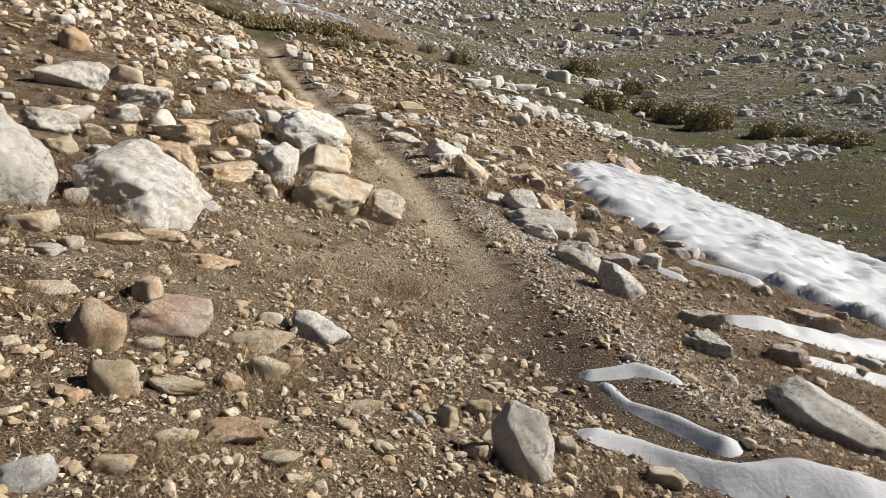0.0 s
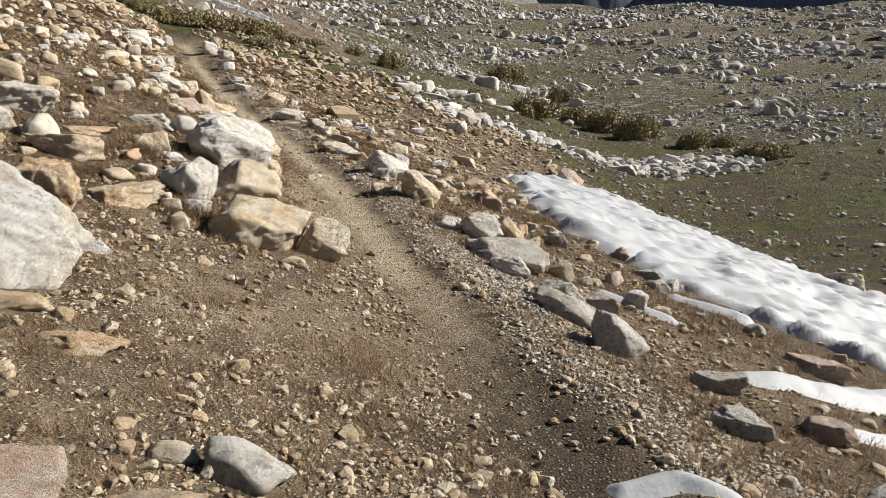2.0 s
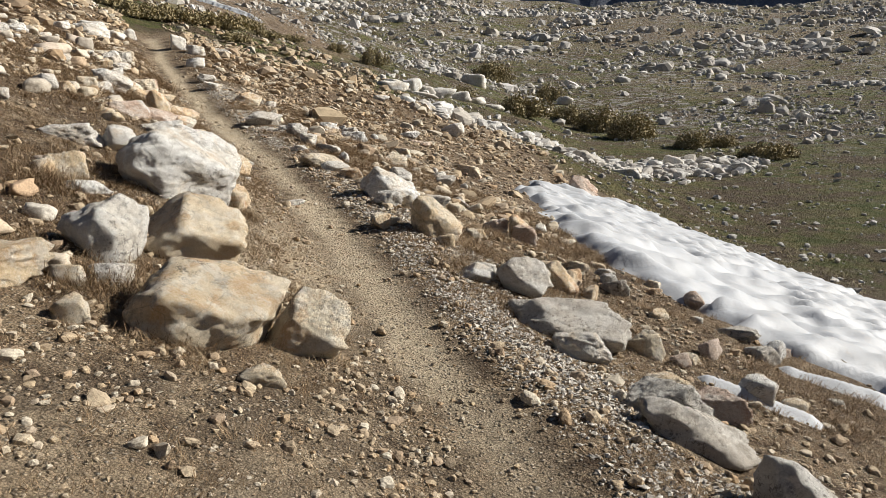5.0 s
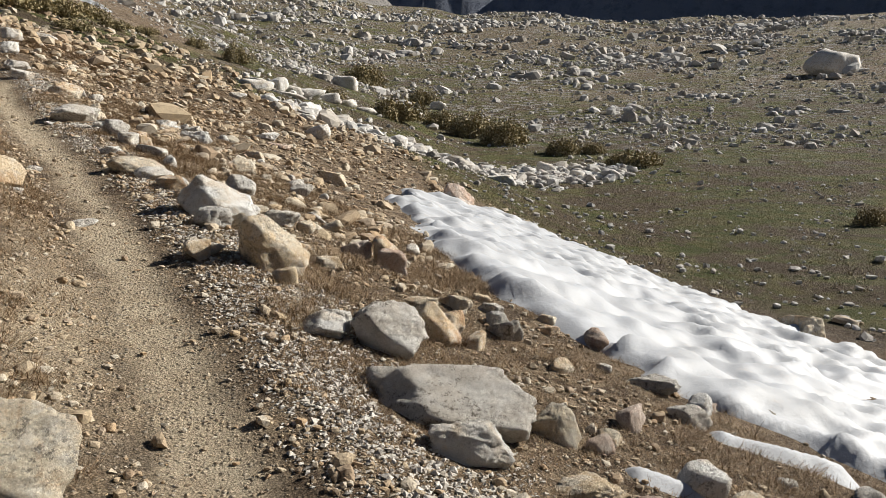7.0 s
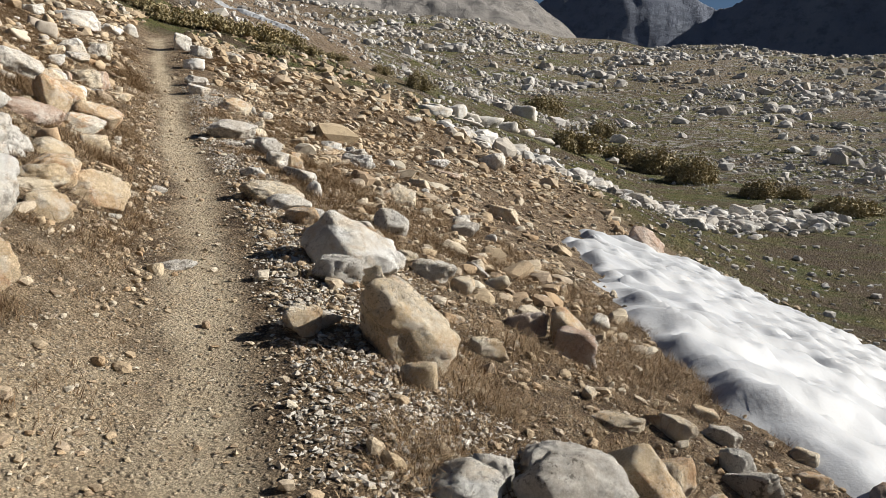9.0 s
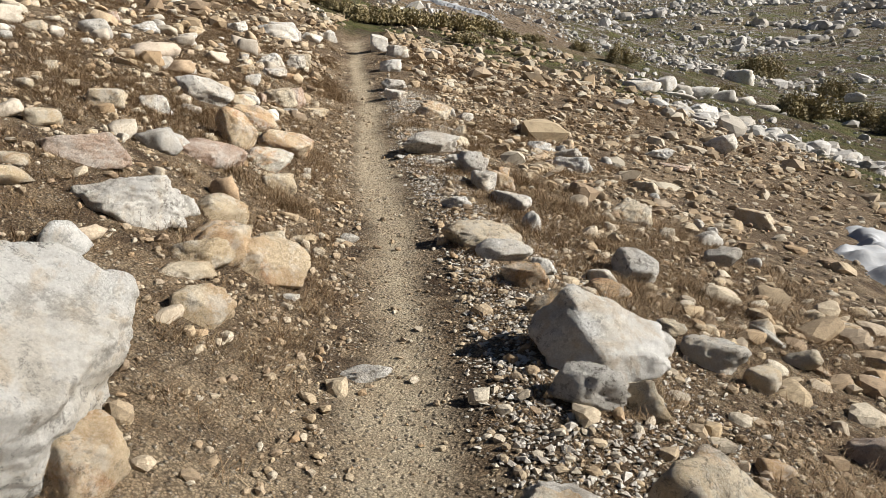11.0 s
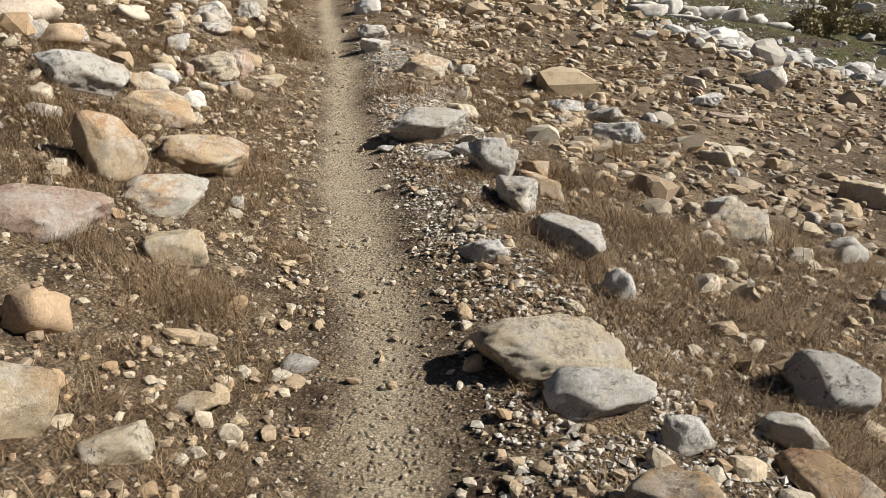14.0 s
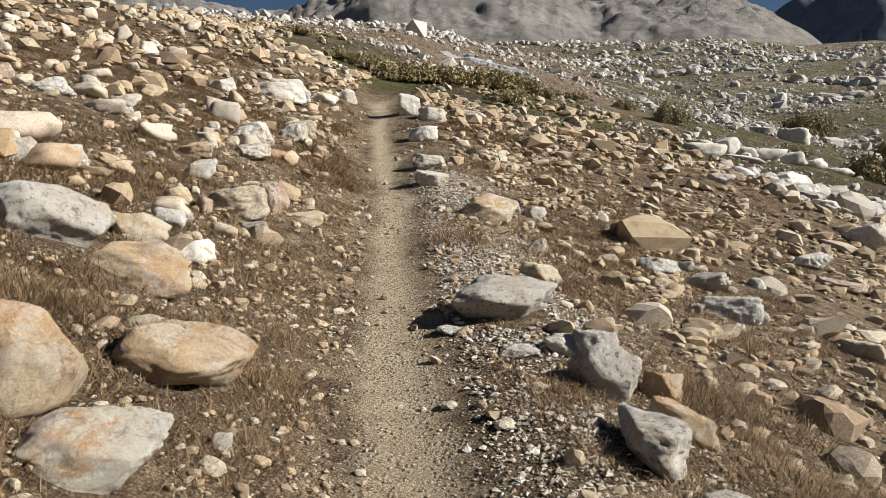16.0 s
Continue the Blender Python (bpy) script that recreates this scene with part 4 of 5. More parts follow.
# ---- loose stones ----
def strewn(name, x, y, size, level, material, label, category, seed, squash=(0.3, 0.65), sink=0.25, lift=0.0):
    """One mesh of many separate stones, each turned and scaled on its own and bedded in the ground."""
    rng = np.random.default_rng(seed)
    kinds = [rock_verts(level, rng, k) for k in "ffsfrsff" * (2 if level == 0 else 1)]
    pick = rng.integers(0, len(kinds), len(x))
    z = height(x, y) + lift
    allv, allf, base = [], [], 0
    for k, (p, f) in enumerate(kinds):
        sel = np.nonzero(pick == k)[0]
        if not len(sel):
            continue
        n, m = len(sel), len(p)
        scale = np.stack([rng.uniform(0.7, 1.15, n), rng.uniform(0.55, 1.0, n), rng.uniform(*squash, n)], 1) * size[sel][:, None]
        q = (p - (0, 0, 0.5))[None] * scale[:, None, :]
        tilt, turn = rng.uniform(-0.5, 0.5, n), rng.uniform(0, 6.283, n)
        ct, st = np.cos(tilt)[:, None], np.sin(tilt)[:, None]
        q = np.stack([q[..., 0] * ct - q[..., 2] * st, q[..., 1], q[..., 0] * st + q[..., 2] * ct], -1)
        c, s = np.cos(turn)[:, None], np.sin(turn)[:, None]
        q = np.stack([q[..., 0] * c - q[..., 1] * s + x[sel][:, None], q[..., 0] * s + q[..., 1] * c + y[sel][:, None], q[..., 2] + (z[sel] + scale[:, 2] * (0.5 - sink))[:, None]], -1)
        allv.append(q.reshape(-1, 3))
        allf.append((f[None] + (np.arange(n) * m)[:, None, None] + base).reshape(-1, 3))
        base += n * m
    me = raw_mesh(name, np.concatenate(allv), np.concatenate(allf), material, smooth=level > 2)
    return tagged(new(name, me), label, category, kind="stuff")


def clear_of(x, y, gap):
    """True where no placed boulder stands."""
    ok = np.ones(len(x), bool)
    for bx, by, br in PLACED:
        ok &= np.hypot(x - bx, y - by) > br * gap
    return ok


def corridor(n, rng, spread, y0=0.5, y1=26.0):
    y = rng.uniform(y0, y1, n)
    x = np.where(y < 9, 0.4 * trail_x(y), trail_x(y)) + rng.normal(0, spread, n)
    return x, y


rng = np.random.default_rng(5)
x, y = corridor(95000, rng, 1.9)
d = np.abs(trail_d(x, y))
keep = (rng.random(len(x)) < np.clip(0.62 + 0.75 * swell(x, y, 1.1, 101), 0.1, 1)) & ((d > 0.25 + 0.2 * rng.random(len(x))) | (rng.random(len(x)) < 0.35)) & clear_of(x, y, 0.8)
x, y = x[keep], y[keep]
size = np.clip(rng.lognormal(math.log(0.019), 0.45, len(x)), 0.008, 0.06)
strewn("gravel", x, y, size, 0, STONES, "loose tan and grey gravel over brown soil", "gravel", 11)

x, y = corridor(11500, rng, 3.4, 1.0, 30)
d = np.abs(trail_d(x, y))
keep = (rng.random(len(x)) < np.clip(0.5 + 0.9 * swell(x, y, 1.6, 102), 0.06, 1)) & ((d > 0.32) | (rng.random(len(x)) < 0.06)) & clear_of(x, y, 0.85)
x, y = x[keep], y[keep]
size = np.clip(rng.lognormal(math.log(0.072), 0.36, len(x)), 0.038, 0.135)
strewn("stones", x, y, size, 2, STONES, "scattered fist-sized tan and pale stones on the slope", "stones", 12)

pebble = np.random.default_rng(43)
x, y = corridor(30000, pebble, 2.6, 1.2, 22)
d = np.abs(trail_d(x, y))
keep = (pebble.random(len(x)) < np.clip(0.5 + 0.95 * swell(x, y, 0.9, 112), 0.08, 1)) & ((d > 0.34) | (pebble.random(len(x)) < 0.12)) & clear_of(x, y, 0.85) & ~((x > 3.4) & (y > 9))
x, y = x[keep], y[keep]
strewn("pebbles", x, y, np.clip(pebble.lognormal(math.log(0.038), 0.32, len(x)), 0.022, 0.07), 1, STONES, "angular tan and pale pebbles strewn over brown soil", "pebbles", 44, squash=(0.35, 0.75), sink=0.2)

side = np.random.default_rng(41)
x, y = side.uniform(-3.2, 0.2, 15000), side.uniform(1.6, 6.6, 15000)
keep = (side.random(len(x)) < np.clip(0.55 + 0.9 * swell(x, y, 0.8, 111), 0.05, 1)) & (trail_d(x, y) < -0.35) & clear_of(x, y, 0.9)
x, y = x[keep], y[keep]
strewn("chippings", x, y, np.clip(side.lognormal(math.log(0.02), 0.4, len(x)), 0.009, 0.05), 0, CHIPS, "pale tan stone chips over dry soil", "gravel", 42)

y = rng.uniform(4.5, 25, 46000)
x = trail_x(y) + 0.86 + rng.normal(0, 0.38, len(y))
keep = (rng.random(len(x)) < np.clip(0.75 + 0.6 * swell(x, y, 0.9, 103), 0.1, 1)) & (np.abs(trail_d(x, y)) > 0.22 + 0.2 * rng.random(len(x))) & clear_of(x, y, 0.9)
x, y = x[keep], y[keep]
strewn("grit", x, y, np.clip(rng.lognormal(math.log(0.025), 0.45, len(x)), 0.009, 0.065), 0, GRIT, "loose grey grit along the path edge", "grit", 13)

# the larger loose rocks near the walk, one by one
protos = []
for k in range(20):
    shape = "fsrf"[k % 4]
    tone = "wtotpwtgwt"[k % 10]
    p, f = rock_verts(3, np.random.default_rng(300 + k), shape, 0.07)
    p = p * (1.0, rng.uniform(0.6, 0.95), rng.uniform(0.38, 0.75)) - (0, 0, 0.14)
    protos.append((raw_mesh("rock", p, f, ROCK[tone]), tone, shape))
rng = np.random.default_rng(8)
made = 0
while made < 280:
    ry = float(rng.uniform(3.0, 24.0))
    rx = float(trail_x(ry) + rng.normal(0, 4.2))
    rd = rx - float(trail_x(ry))
    rs = float(np.clip(rng.lognormal(math.log(0.20), 0.33), 0.13, 0.42))
    if abs(rd) < 0.6 + rs or (ry < 9 and -2.6 < rd < 0.9) or (-1.3 < rd < 2.3 and rng.random() < 0.85) or (rd > 4.4 and ry > 10.5) or not clear_of(np.array([rx]), np.array([ry]), 1.15)[0]:
        continue
    me, tone, shape = protos[int(rng.integers(0, len(protos)))]
    ob = new("rock", me)
    ob.matrix_world = pose(rx, ry, float(height(rx, ry)), rng.uniform(-14, 14), rng.uniform(-14, 14), rng.uniform(0, 360)) @ Matrix.Diagonal((rs, rs, rs, 1))
    tagged(ob, " ".join((TONES[tone], SHAPES[shape], "granite rock lying on the stony slope")), "rock", "loose rocks on the slope")
    PLACED.append((rx, ry, rs * 0.4))
    made += 1

# flat bedded stones and grass on the bank below the path
bank = np.random.default_rng(61)
y = bank.uniform(14, 36, 8500)
x = trail_x(y) + 2.0 + 10 * bank.random(len(y)) ** 1.3
keep = (bank.random(len(x)) < np.clip(0.5 + 0.9 * swell(x, y, 1.8, 114), 0.08, 1)) & (meadow_amount(x, y) < 0.4) & clear_of(x, y, 0.9) & ~((x > np.interp(y, (13, 19, 22, 25), (2.6, 3.0, 3.6, 4.8))) & (y < 25.5))
x, y = x[keep], y[keep]
strewn("bank_stones", x, y, np.clip(bank.lognormal(math.log(0.10), 0.55, len(x)), 0.045, 0.42), 2, STONES, "flat tan stones bedded in the grassy bank", "stones", 62, squash=(0.22, 0.5), sink=0.3)

# the slope further up and away
rng = np.random.default_rng(9)
y = rng.uniform(9, 62, 27000)
d = rng.uniform(-26, 15, len(y))
x = trail_x(y) + d
dist = np.hypot(x, y - 9)
keep = (rng.random(len(x)) < np.clip(0.55 + 0.8 * swell(x, y, 4.0, 104), 0.05, 1) * np.clip(1.25 - meadow_amount(x, y), 0.06, 1)) & (np.abs(d) > 0.9) & (dist > 7) & clear_of(x, y, 0.9)
keep &= (d > -1.5) | (rng.random(len(x)) < 0.62)
keep &= ~((d > 4.6) & (d < 14.5) & (y > 10) & (y < 24.5))
x, y, dist = x[keep], y[keep], dist[keep]
size = np.clip(rng.lognormal(math.log(0.15), 0.5, len(x)) * np.clip(dist / 18, 0.75, 1.9), 0.08, 1.0)
near = dist < 17
strewn("slope_stones", x[near], y[near], size[near], 2, STONES, "tan and pale stones strewn over the slope", "stones", 14)
strewn("slope_stones", x[~near], y[~near], size[~near], 1, STONES, "tan and pale stones strewn over the upper slope", "stones", 14)

rng = np.random.default_rng(10)
y = rng.uniform(6, 44, 800)
d = -1.2 - np.abs(rng.normal(0, 8.0, len(y))) - np.where(y < 8, 1.5, 0)
x = trail_x(y) + d
keep = (rng.random(len(x)) < np.clip(0.6 + 0.9 * swell(x, y, 3.0, 108), 0.05, 1)) & clear_of(x, y, 1.05)
x, y = x[keep], y[keep]
strewn("slope_rocks", x, y, np.clip(rng.lognormal(math.log(0.27), 0.38, len(x)), 0.14, 0.75), 3, ROCK_MIX, "weathered tan and orange rocks crowding the upper bank", "rocks", 17)

# stones standing out of the meadow and the hillside beyond
az, r = rng.uniform(-50, 62, 135000), 24 + 330 * rng.random(135000) ** 1.25
x, y = 0.4 + r * np.sin(np.radians(az)), 8 + r * np.cos(np.radians(az))
d = x - trail_x(y)
rock = np.clip(0.08 + 1.7 * swell(x, y, 15, 105, 5), np.clip((r - 50) / 300, 0.02, 0.10), 1) * np.clip((r - 38) / 30, 0.03, 1)
keep = (rng.random(len(x)) < rock) & ((d > 9) | (y > 60))
x, y, r = x[keep], y[keep], r[keep]
size = np.clip(rng.lognormal(math.log(0.0031), 0.7, len(x)) * r, 0.1, 3.2)
strewn("far_stones", x, y, size, 1, FAR_STONES, "pale granite blocks scattered over the far hillside", "stones", 15, squash=(0.35, 0.8), sink=0.3)

az, r = rng.uniform(4, 62, 2600), 13 + 34 * rng.random(2600)
x, y = 0.4 + r * np.sin(np.radians(az)), 8 + r * np.cos(np.radians(az))
keep = (x - trail_x(y) > 13.3) & (rng.random(len(x)) < np.clip(0.45 + swell(x, y, 5, 110), 0.05, 1))
x, y = x[keep], y[keep]
strewn("meadow_stones", x, y, np.clip(rng.lognormal(math.log(0.13), 0.5, len(x)), 0.05, 0.5), 1, FAR_STONES, "stray grey stones in the meadow turf", "stones", 18)

# bare outcrops on the hillside beyond
rng = np.random.default_rng(31)
x, y, s = [], [], []
for k in range(46):
    a, r = math.radians(rng.uniform(-6, 64)), rng.uniform(75, 290)
    n = int(rng.integers(9, 26))
    x.extend(0.4 + r * math.sin(a) + rng.normal(0, 0.022 * r, n))
    y.extend(8 + r * math.cos(a) + rng.normal(0, 0.012 * r, n))
    s.extend(np.clip(rng.lognormal(math.log(0.011), 0.4, n) * r, 0.5, 5.0))
x, y, s = np.array(x), np.array(y), np.array(s)
keep = x - trail_x(y) > 12
strewn("outcrops", x[keep], y[keep], s[keep], 2, FAR_STONES, "bare pale granite outcrops on the far hillside", "rocks", 19, squash=(0.3, 0.6), sink=0.35)

# a belt of grey blocks along the meadow's edge
u = rng.random(1500)
x, y = 3.5 + 18.5 * u + rng.normal(0, 1.3, len(u)), 40.5 + 5.0 * u + rng.normal(0, 2.0, len(u)) * (1.3 - 0.7 * u)
strewn("block_field", x, y, np.clip(rng.lognormal(math.log(0.42), 0.45, len(u)), 0.18, 1.3), 2, FAR_STONES, "belt of grey granite blocks at the meadow edge", "stones", 16)


# ---- plants ----
def blades(roots, count, length, spread, rng, width=0.0013, lean=1.0):
    """Curved grass blades rising from the roots, as one pair of arrays."""
    n = len(roots) * count
    base = np.repeat(roots, count, 0) + np.concatenate([rng.normal(0, 1, (n, 2)) * np.repeat(spread, count)[:, None] * 0.45, np.zeros((n, 1))], 1)
    base[:, 2] = height(base[:, 0], base[:, 1]) - 0.01
    ln = np.repeat(length, count) * rng.uniform(0.5, 1.15, n)
    a = rng.uniform(0, 6.283, n)
    out = rng.uniform(0.25, 1.3, n) * lean
    way = np.stack([np.cos(a) * out, np.sin(a) * out, np.ones(n)], 1)
    way /= np.linalg.norm(way, axis=1)[:, None]
    mid = base + way * ln[:, None] * 0.6
    tip = mid + (way * (1, 1, 0.2)) * ln[:, None] * 0.5
    side = np.stack([-np.sin(a), np.cos(a), np.zeros(n)], 1) * width
    v = np.stack([base - side, base + side, mid + side * 0.8, mid - side * 0.8, tip], 1).reshape(-1, 3)
    o = (np.arange(n) * 5)[:, None]
    return v, np.concatenate([o + (0, 1, 2), o + (0, 2, 3), o + (3, 2, 4)], 0)


rng = np.random.default_rng(21)
x, y = corridor(30000, rng, 2.9, 1.2, 25)
d = trail_d(x, y)
keep = (np.abs(d) > 0.4) & (rng.random(len(x)) < np.clip(mat_amount(x, y), 0.03, 1)) & clear_of(x, y, 0.85) & ~((d > 4.3) & (y > 10.3))
x, y = x[keep], y[keep]
v, f = blades(np.stack([x, y, height(x, y)], 1), 40, rng.uniform(0.05, 0.15, len(x)), rng.uniform(0.05, 0.14, len(x)), rng, 0.0026, 1.4)
v = v.reshape(-1, 5, 3)[:, (0, 1, 4)].reshape(-1, 3)
f = np.arange(len(v)).reshape(-1, 3)
tagged(new("dry_grass", raw_mesh("dry_grass", v, f, STRAW)), "thin dry brown grass between the stones", "grass", kind="stuff")


rng = np.random.default_rng(23)
r, az = 14 + 50 * rng.random(7000) ** 1.1, np.radians(rng.uniform(2, 62, 7000))
x, y = 0.4 + r * np.sin(az), 8 + r * np.cos(az)
keep = (rng.random(len(x)) < meadow_amount(x, y)) & (rng.random(len(x)) < np.clip(0.5 + 1.2 * swell(x, y, 2.5, 109), 0.05, 1))
x, y = x[keep], y[keep]
v, f = blades(np.stack([x, y, height(x, y)], 1), 14, rng.uniform(0.08, 0.2, len(x)), rng.uniform(0.15, 0.5, len(x)), rng, 0.008, 1.5)
tagged(new("meadow_grass", raw_mesh("meadow_grass", v, f, LEAF)), "short olive-green turf of the wet meadow", "grass", kind="stuff")


rng = np.random.default_rng(24)
x, y = [], []
for bx, by, br in PLACED[:150]:
    if br > 0.13 and by < 24:
        n = int(5 + 16 * br)
        a = rng.uniform(2.6, 6.0, n)
        x.extend(bx + np.cos(a) * br * rng.uniform(0.8, 1.15, n))
        y.extend(by + np.sin(a) * br * rng.uniform(0.7, 1.05, n))
x, y = np.array(x), np.array(y)
keep = (np.abs(x - trail_x(y)) > 0.45) & (rng.random(len(x)) < 0.7)
x, y = x[keep], y[keep]
v, f = blades(np.stack([x, y, height(x, y)], 1), 60, rng.uniform(0.05, 0.13, len(x)), rng.uniform(0.06, 0.18, len(x)), rng, 0.0016, 1.6)
v = v.reshape(-1, 5, 3)[:, (0, 1, 4)].reshape(-1, 3)
f = np.arange(len(v)).reshape(-1, 3)
tagged(new("dry_grass", raw_mesh("dry_grass", v, f, STRAW)), "dry brown grass growing round the boulders", "grass", kind="stuff")


# many small tufts, thickest between the rocks on both sides of the path
rng = np.random.default_rng(26)
x, y = corridor(15000, rng, 3.6, 2.0, 30)
x2, y2 = rng.uniform(1.2, 9.0, 7000), rng.uniform(13, 34, 7000)
x, y = np.concatenate([x, trail_x(y2) + x2]), np.concatenate([y, y2])
d = trail_d(x, y)
keep = (np.abs(d) > 0.55) & (rng.random(len(x)) < np.clip(0.30 + 1.1 * swell(x, y, 1.3, 113), 0.04, 0.85) ) & ~((d > 0) & (d < 1.4) & (rng.random(len(x)) < 0.8)) & clear_of(x, y, 0.8) & ~((d > 4.4) & (y > 10) & (y < 25))
x, y = x[keep], y[keep]
v, f = blades(np.stack([x, y, height(x, y)], 1), 95, rng.uniform(0.09, 0.21, len(x)) * np.where(y < 9, 0.6, 1), rng.uniform(0.08, 0.2, len(x)), rng, 0.0028, 1.7)
v = v.reshape(-1, 5, 3)[:, (0, 1, 4)].reshape(-1, 3)
tagged(new("dry_grass", raw_mesh("dry_grass", v, np.arange(len(v)).reshape(-1, 3), STRAW)), "tufts of dry red-brown grass between the stones", "grass", kind="stuff")


def grass_tuft(x, y, size, seed):
    rng = np.random.default_rng(seed)
    v, f = blades(np.array([[x, y, 0.0]]), 900, np.array([size * 0.5]), np.array([size * 0.75]), rng, 0.0015, 1.9)
    z = float(height(x, y))
    ob = new("grass_tuft", raw_mesh("grass_tuft", v - (x, y, z), f, STRAW))
    ob.location = (x, y, z)
    tagged(ob, "dry straw-brown grass tuft among stones", "grass tuft", "grass tufts", "stuff")


grass_tuft(-2.78, 10.50, 0.48, 700)
grass_tuft(-1.81, 8.96, 0.48, 701)
grass_tuft(-2.75, 6.07, 0.51, 702)
grass_tuft(-1.06, 2.61, 0.19, 703)
grass_tuft(-0.28, 6.37, 0.50, 704)
grass_tuft(-2.48, 5.28, 0.28, 705)
grass_tuft(-0.72, 3.67, 0.17, 706)
grass_tuft(-1.91, 8.90, 0.47, 707)
grass_tuft(-1.43, 8.47, 0.40, 708)
grass_tuft(0.77, 11.88, 0.40, 709)
grass_tuft(0.55, 11.01, 0.36, 710)
grass_tuft(0.95, 11.79, 0.27, 711)
grass_tuft(1.28, 12.91, 0.43, 712)
grass_tuft(-1.72, 11.25, 0.22, 713)
grass_tuft(-1.45, 11.50, 0.24, 714)
grass_tuft(-3.88, 16.80, 0.44, 715)
grass_tuft(-3.21, 15.84, 0.40, 716)
grass_tuft(-0.94, 16.89, 0.41, 717)
grass_tuft(-0.51, 15.94, 0.38, 718)
grass_tuft(0.23, 15.39, 0.33, 719)
grass_tuft(-0.90, 15.27, 0.21, 720)
grass_tuft(0.73, 15.80, 0.29, 721)
grass_tuft(-0.41, 17.51, 0.41, 722)
grass_tuft(-2.19, 13.65, 0.39, 723)
grass_tuft(-0.68, 16.49, 0.37, 724)
grass_tuft(-3.84, 16.55, 0.45, 725)
grass_tuft(-2.43, 15.43, 0.41, 726)
grass_tuft(-0.72, 18.41, 0.50, 727)
grass_tuft(-1.55, 17.93, 0.29, 728)
grass_tuft(-3.00, 17.27, 0.41, 729)
grass_tuft(-3.90, 17.68, 0.25, 730)
grass_tuft(-2.77, 21.13, 0.61, 731)
grass_tuft(-0.42, 20.09, 0.52, 732)
grass_tuft(-5.14, 23.69, 0.70, 733)
grass_tuft(-3.70, 16.99, 0.24, 734)
grass_tuft(0.66, 18.14, 0.63, 735)
grass_tuft(0.01, 17.32, 0.51, 736)
grass_tuft(-2.44, 15.24, 0.30, 760)
grass_tuft(-3.45, 16.07, 0.27, 761)
grass_tuft(-2.91, 15.37, 0.36, 762)
grass_tuft(-2.39, 16.33, 0.24, 763)
grass_tuft(-2.35, 15.44, 0.30, 764)
grass_tuft(-0.72, 16.31, 0.25, 765)
grass_tuft(-0.36, 15.48, 0.24, 766)
grass_tuft(-0.37, 17.19, 0.27, 767)
grass_tuft(-0.06, 16.99, 0.30, 768)
grass_tuft(0.14, 16.37, 0.30, 769)
grass_tuft(-1.57, 17.91, 0.18, 770)
grass_tuft(-0.62, 18.01, 0.21, 771)


def leaf_clump(rng, count, w, d, h):
    """Leaves on an uneven mound."""
    a, c = rng.uniform(0, 6.283, count), rng.uniform(0.0, 1, count)
    rad = rng.uniform(0.35, 1.0, count) ** 0.5 * (1 + 0.22 * np.sin(3 * a + 1) + 0.14 * np.sin(7 * a))
    p = np.stack([np.cos(a) * np.sqrt(1 - c * c) * rad * w / 2, np.sin(a) * np.sqrt(1 - c * c) * rad * d / 2, c * rad * h * (0.85 + 0.3 * rng.random(count))], 1)
    t1, t2 = rng.normal(size=(count, 3)), rng.normal(size=(count, 3))
    t1 /= np.linalg.norm(t1, axis=1)[:, None]
    t2 = np.cross(t1, t2)
    t2 /= np.linalg.norm(t2, axis=1)[:, None]
    s = rng.uniform(0.02, 0.045, count)[:, None] * max(w, 1.4)
    v = np.stack([p - t1 * s, p + t2 * s * 0.4, p + t1 * s, p - t2 * s * 0.4], 1).reshape(-1, 3)
    return v, (np.arange(count) * 4)[:, None] + np.arange(4)


def stems(rng, count, w, d, h):
    """Thin twigs fanning up from the root."""
    v, f = [], []
    for k in range(count):
        a, r = rng.uniform(0, 6.283), rng.uniform(0.3, 0.9)
        tip = np.array([math.cos(a) * r * w / 2, math.sin(a) * r * d / 2, h * rng.uniform(0.5, 0.95)])
        root = tip * (0.15, 0.15, 0) - (0, 0, 0.05)
        ring = np.array([[0.012, 0, 0], [-0.006, 0.01, 0], [-0.006, -0.01, 0]])
        b = len(v) * 1
        v.extend([*(root + ring), *(tip + ring * 0.4)])
        f.extend([[b, b + 1, b + 4, b + 3], [b + 1, b + 2, b + 5, b + 4], [b + 2, b, b + 3, b + 5]])
    return np.array(v), np.array(f)


BARK = blades_material("grey_twig", ((0.13, 0.10, 0.07), (0.18, 0.14, 0.10)))


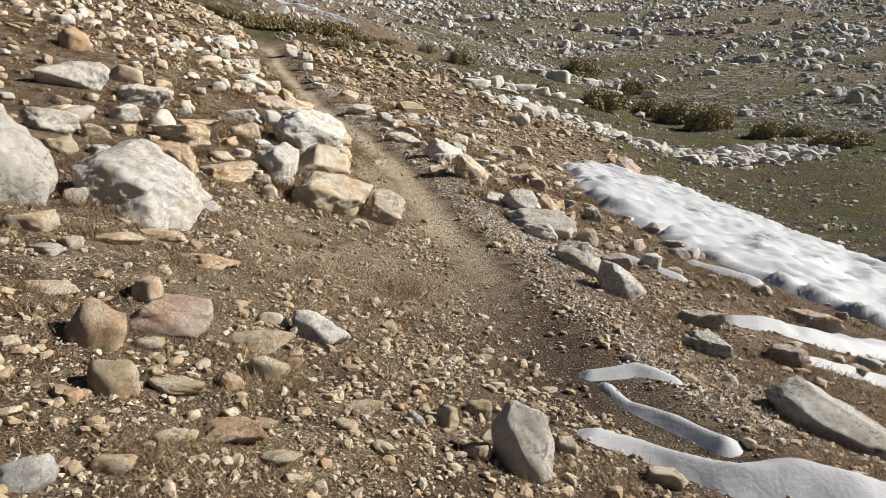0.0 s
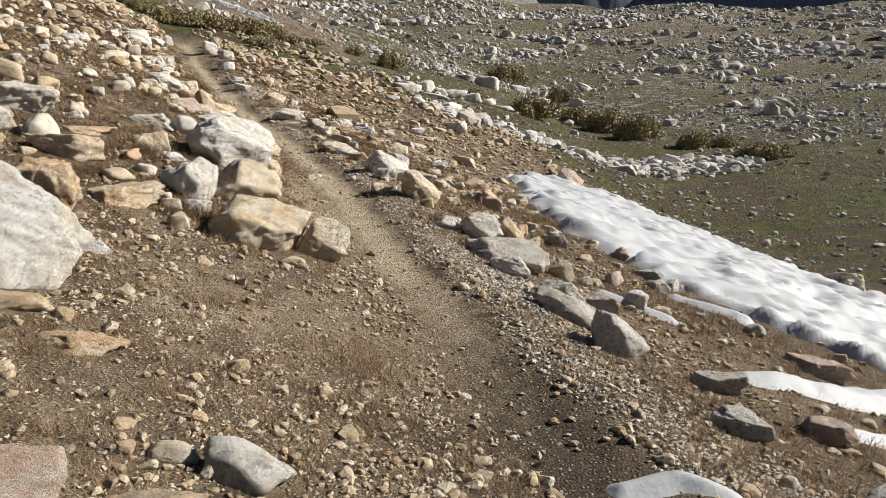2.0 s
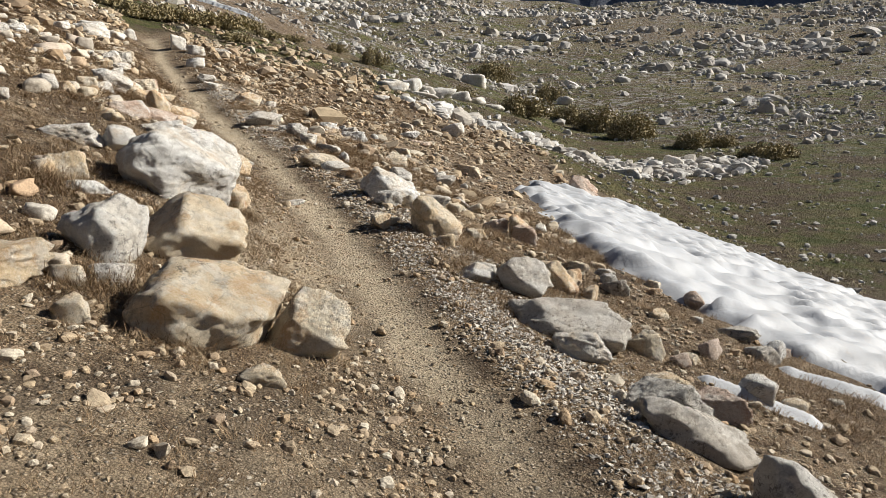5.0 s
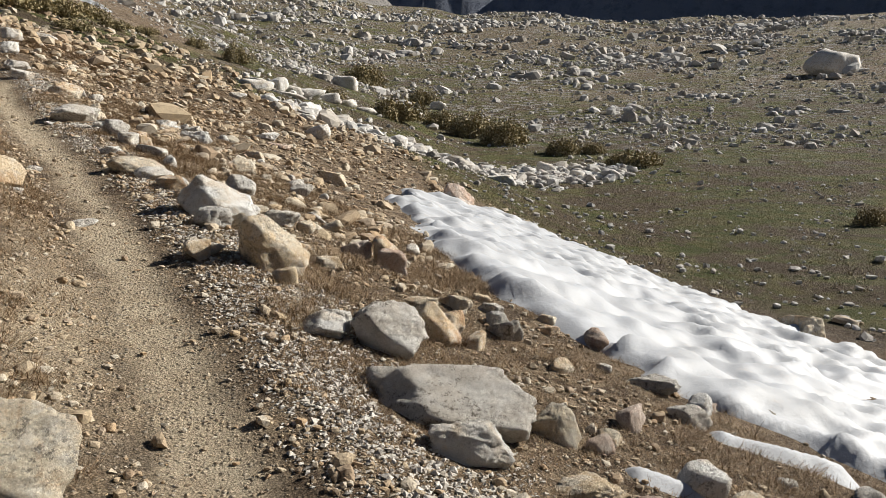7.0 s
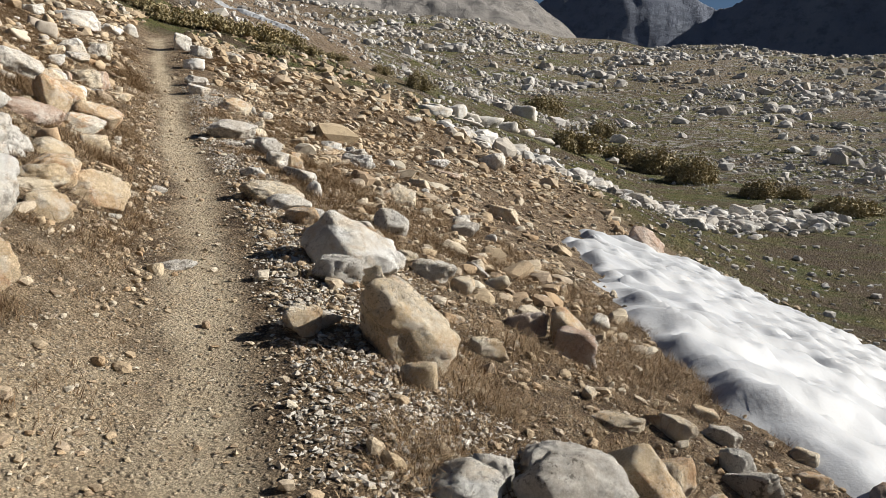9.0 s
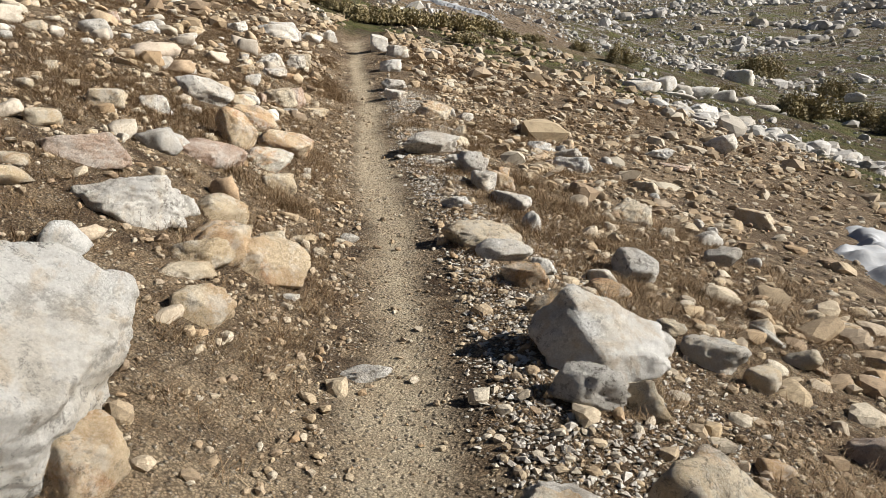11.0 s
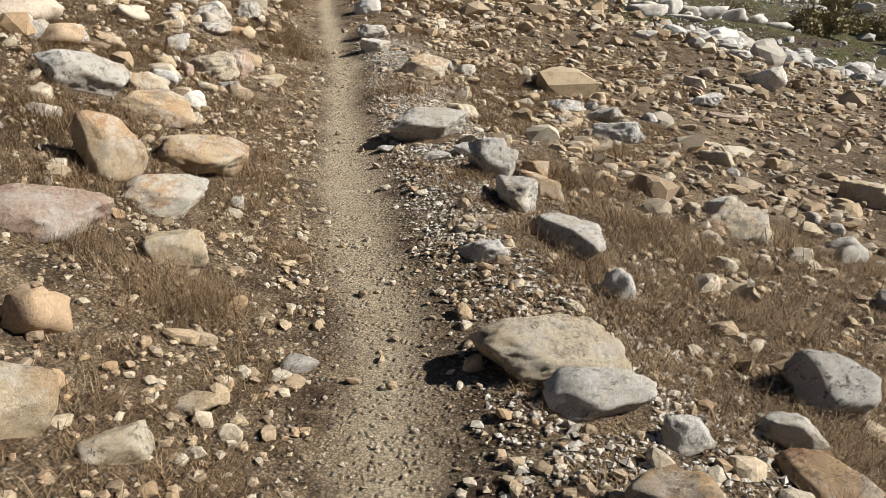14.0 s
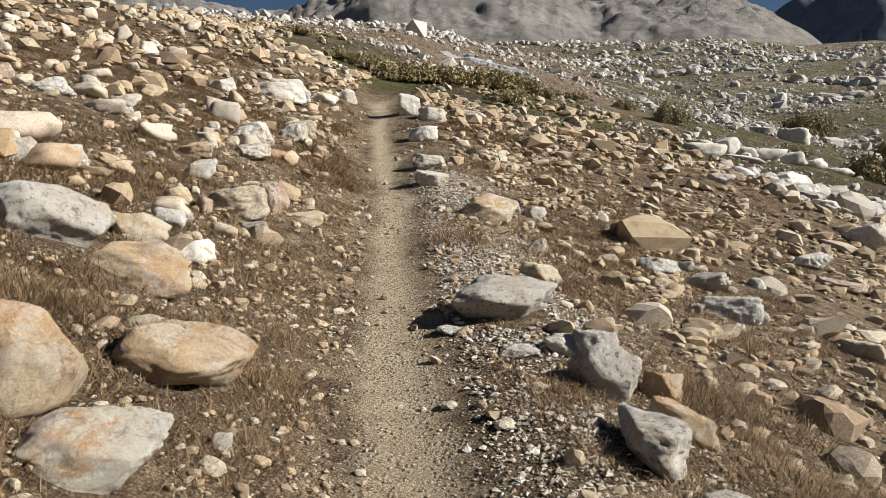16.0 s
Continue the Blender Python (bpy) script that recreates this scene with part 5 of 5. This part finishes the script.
def shrub(x, y, w, d, h, turn, seed):
    """A low dense willow shrub on twigs."""
    rng = np.random.default_rng(seed)
    root = new("shrub")
    root.location, root.rotation_euler = (x, y, float(height(x, y)) - 0.05), (0, 0, radians(turn))
    tagged(root, "low dense olive-green willow shrub on the meadow slope", "shrub", "willow shrubs")
    for name, (v, f), mat in (("foliage", leaf_clump(rng, 3400, w, d, h), LEAF), ("twigs", stems(rng, 26, w, d, h), BARK)):
        ob = new(name, raw_mesh(name, v, f, mat, False))
        ob.parent = root
    return root


shrub(13.2, 63.2, 4.71, 3.42, 1.54, -20, 500)
shrub(19.7, 71.5, 3.81, 2.77, 1.49, 17, 501)
shrub(21.0, 66.4, 4.52, 3.29, 1.83, 14, 502)
shrub(21.6, 60.3, 4.07, 2.96, 1.81, 11, 503)
shrub(23.4, 53.5, 2.78, 2.02, 1.08, 8, 504)
shrub(25.6, 53.3, 1.98, 1.44, 0.72, 5, 505)
shrub(25.5, 47.5, 3.83, 2.79, 0.76, 2, 506)
shrub(21.1, 118.0, 6.50, 4.73, 2.36, -1, 507)
shrub(19.3, 105.6, 4.13, 3.00, 1.35, -4, 508)
shrub(8.4, 64.1, 2.37, 1.72, 0.77, -7, 509)
shrub(1.5, 67.4, 2.47, 1.80, 1.35, -10, 510)
shrub(-1.6, 71.2, 1.88, 1.37, 0.76, -13, 511)
shrub(2.7, 180.3, 5.72, 4.16, 1.82, -16, 512)
shrub(24.1, 94.9, 3.70, 2.69, 1.68, -19, 513)
shrub(-13.5, 47.4, 1.76, 1.28, 0.59, 18, 514)
shrub(-12.2, 47.8, 2.95, 2.15, 0.75, 15, 515)
shrub(-10.7, 49.6, 3.37, 2.45, 0.78, 12, 516)
shrub(-8.8, 52.7, 3.93, 2.86, 0.83, 9, 517)
shrub(-7.7, 59.4, 2.28, 1.66, 0.83, 6, 518)
shrub(-14.6, 46.7, 1.74, 1.27, 0.37, 3, 519)
shrub(-19.5, 52.9, 2.09, 1.52, 0.44, 0, 520)
shrub(-6.9, 47.4, 1.93, 1.40, 0.44, -3, 521)
shrub(-6.1, 57.0, 2.01, 1.46, 0.51, -6, 522)
shrub(-5.0, 64.8, 1.87, 1.36, 0.51, -9, 523)
shrub(23.1, 27.1, 1.38, 1.00, 0.67, -12, 524)
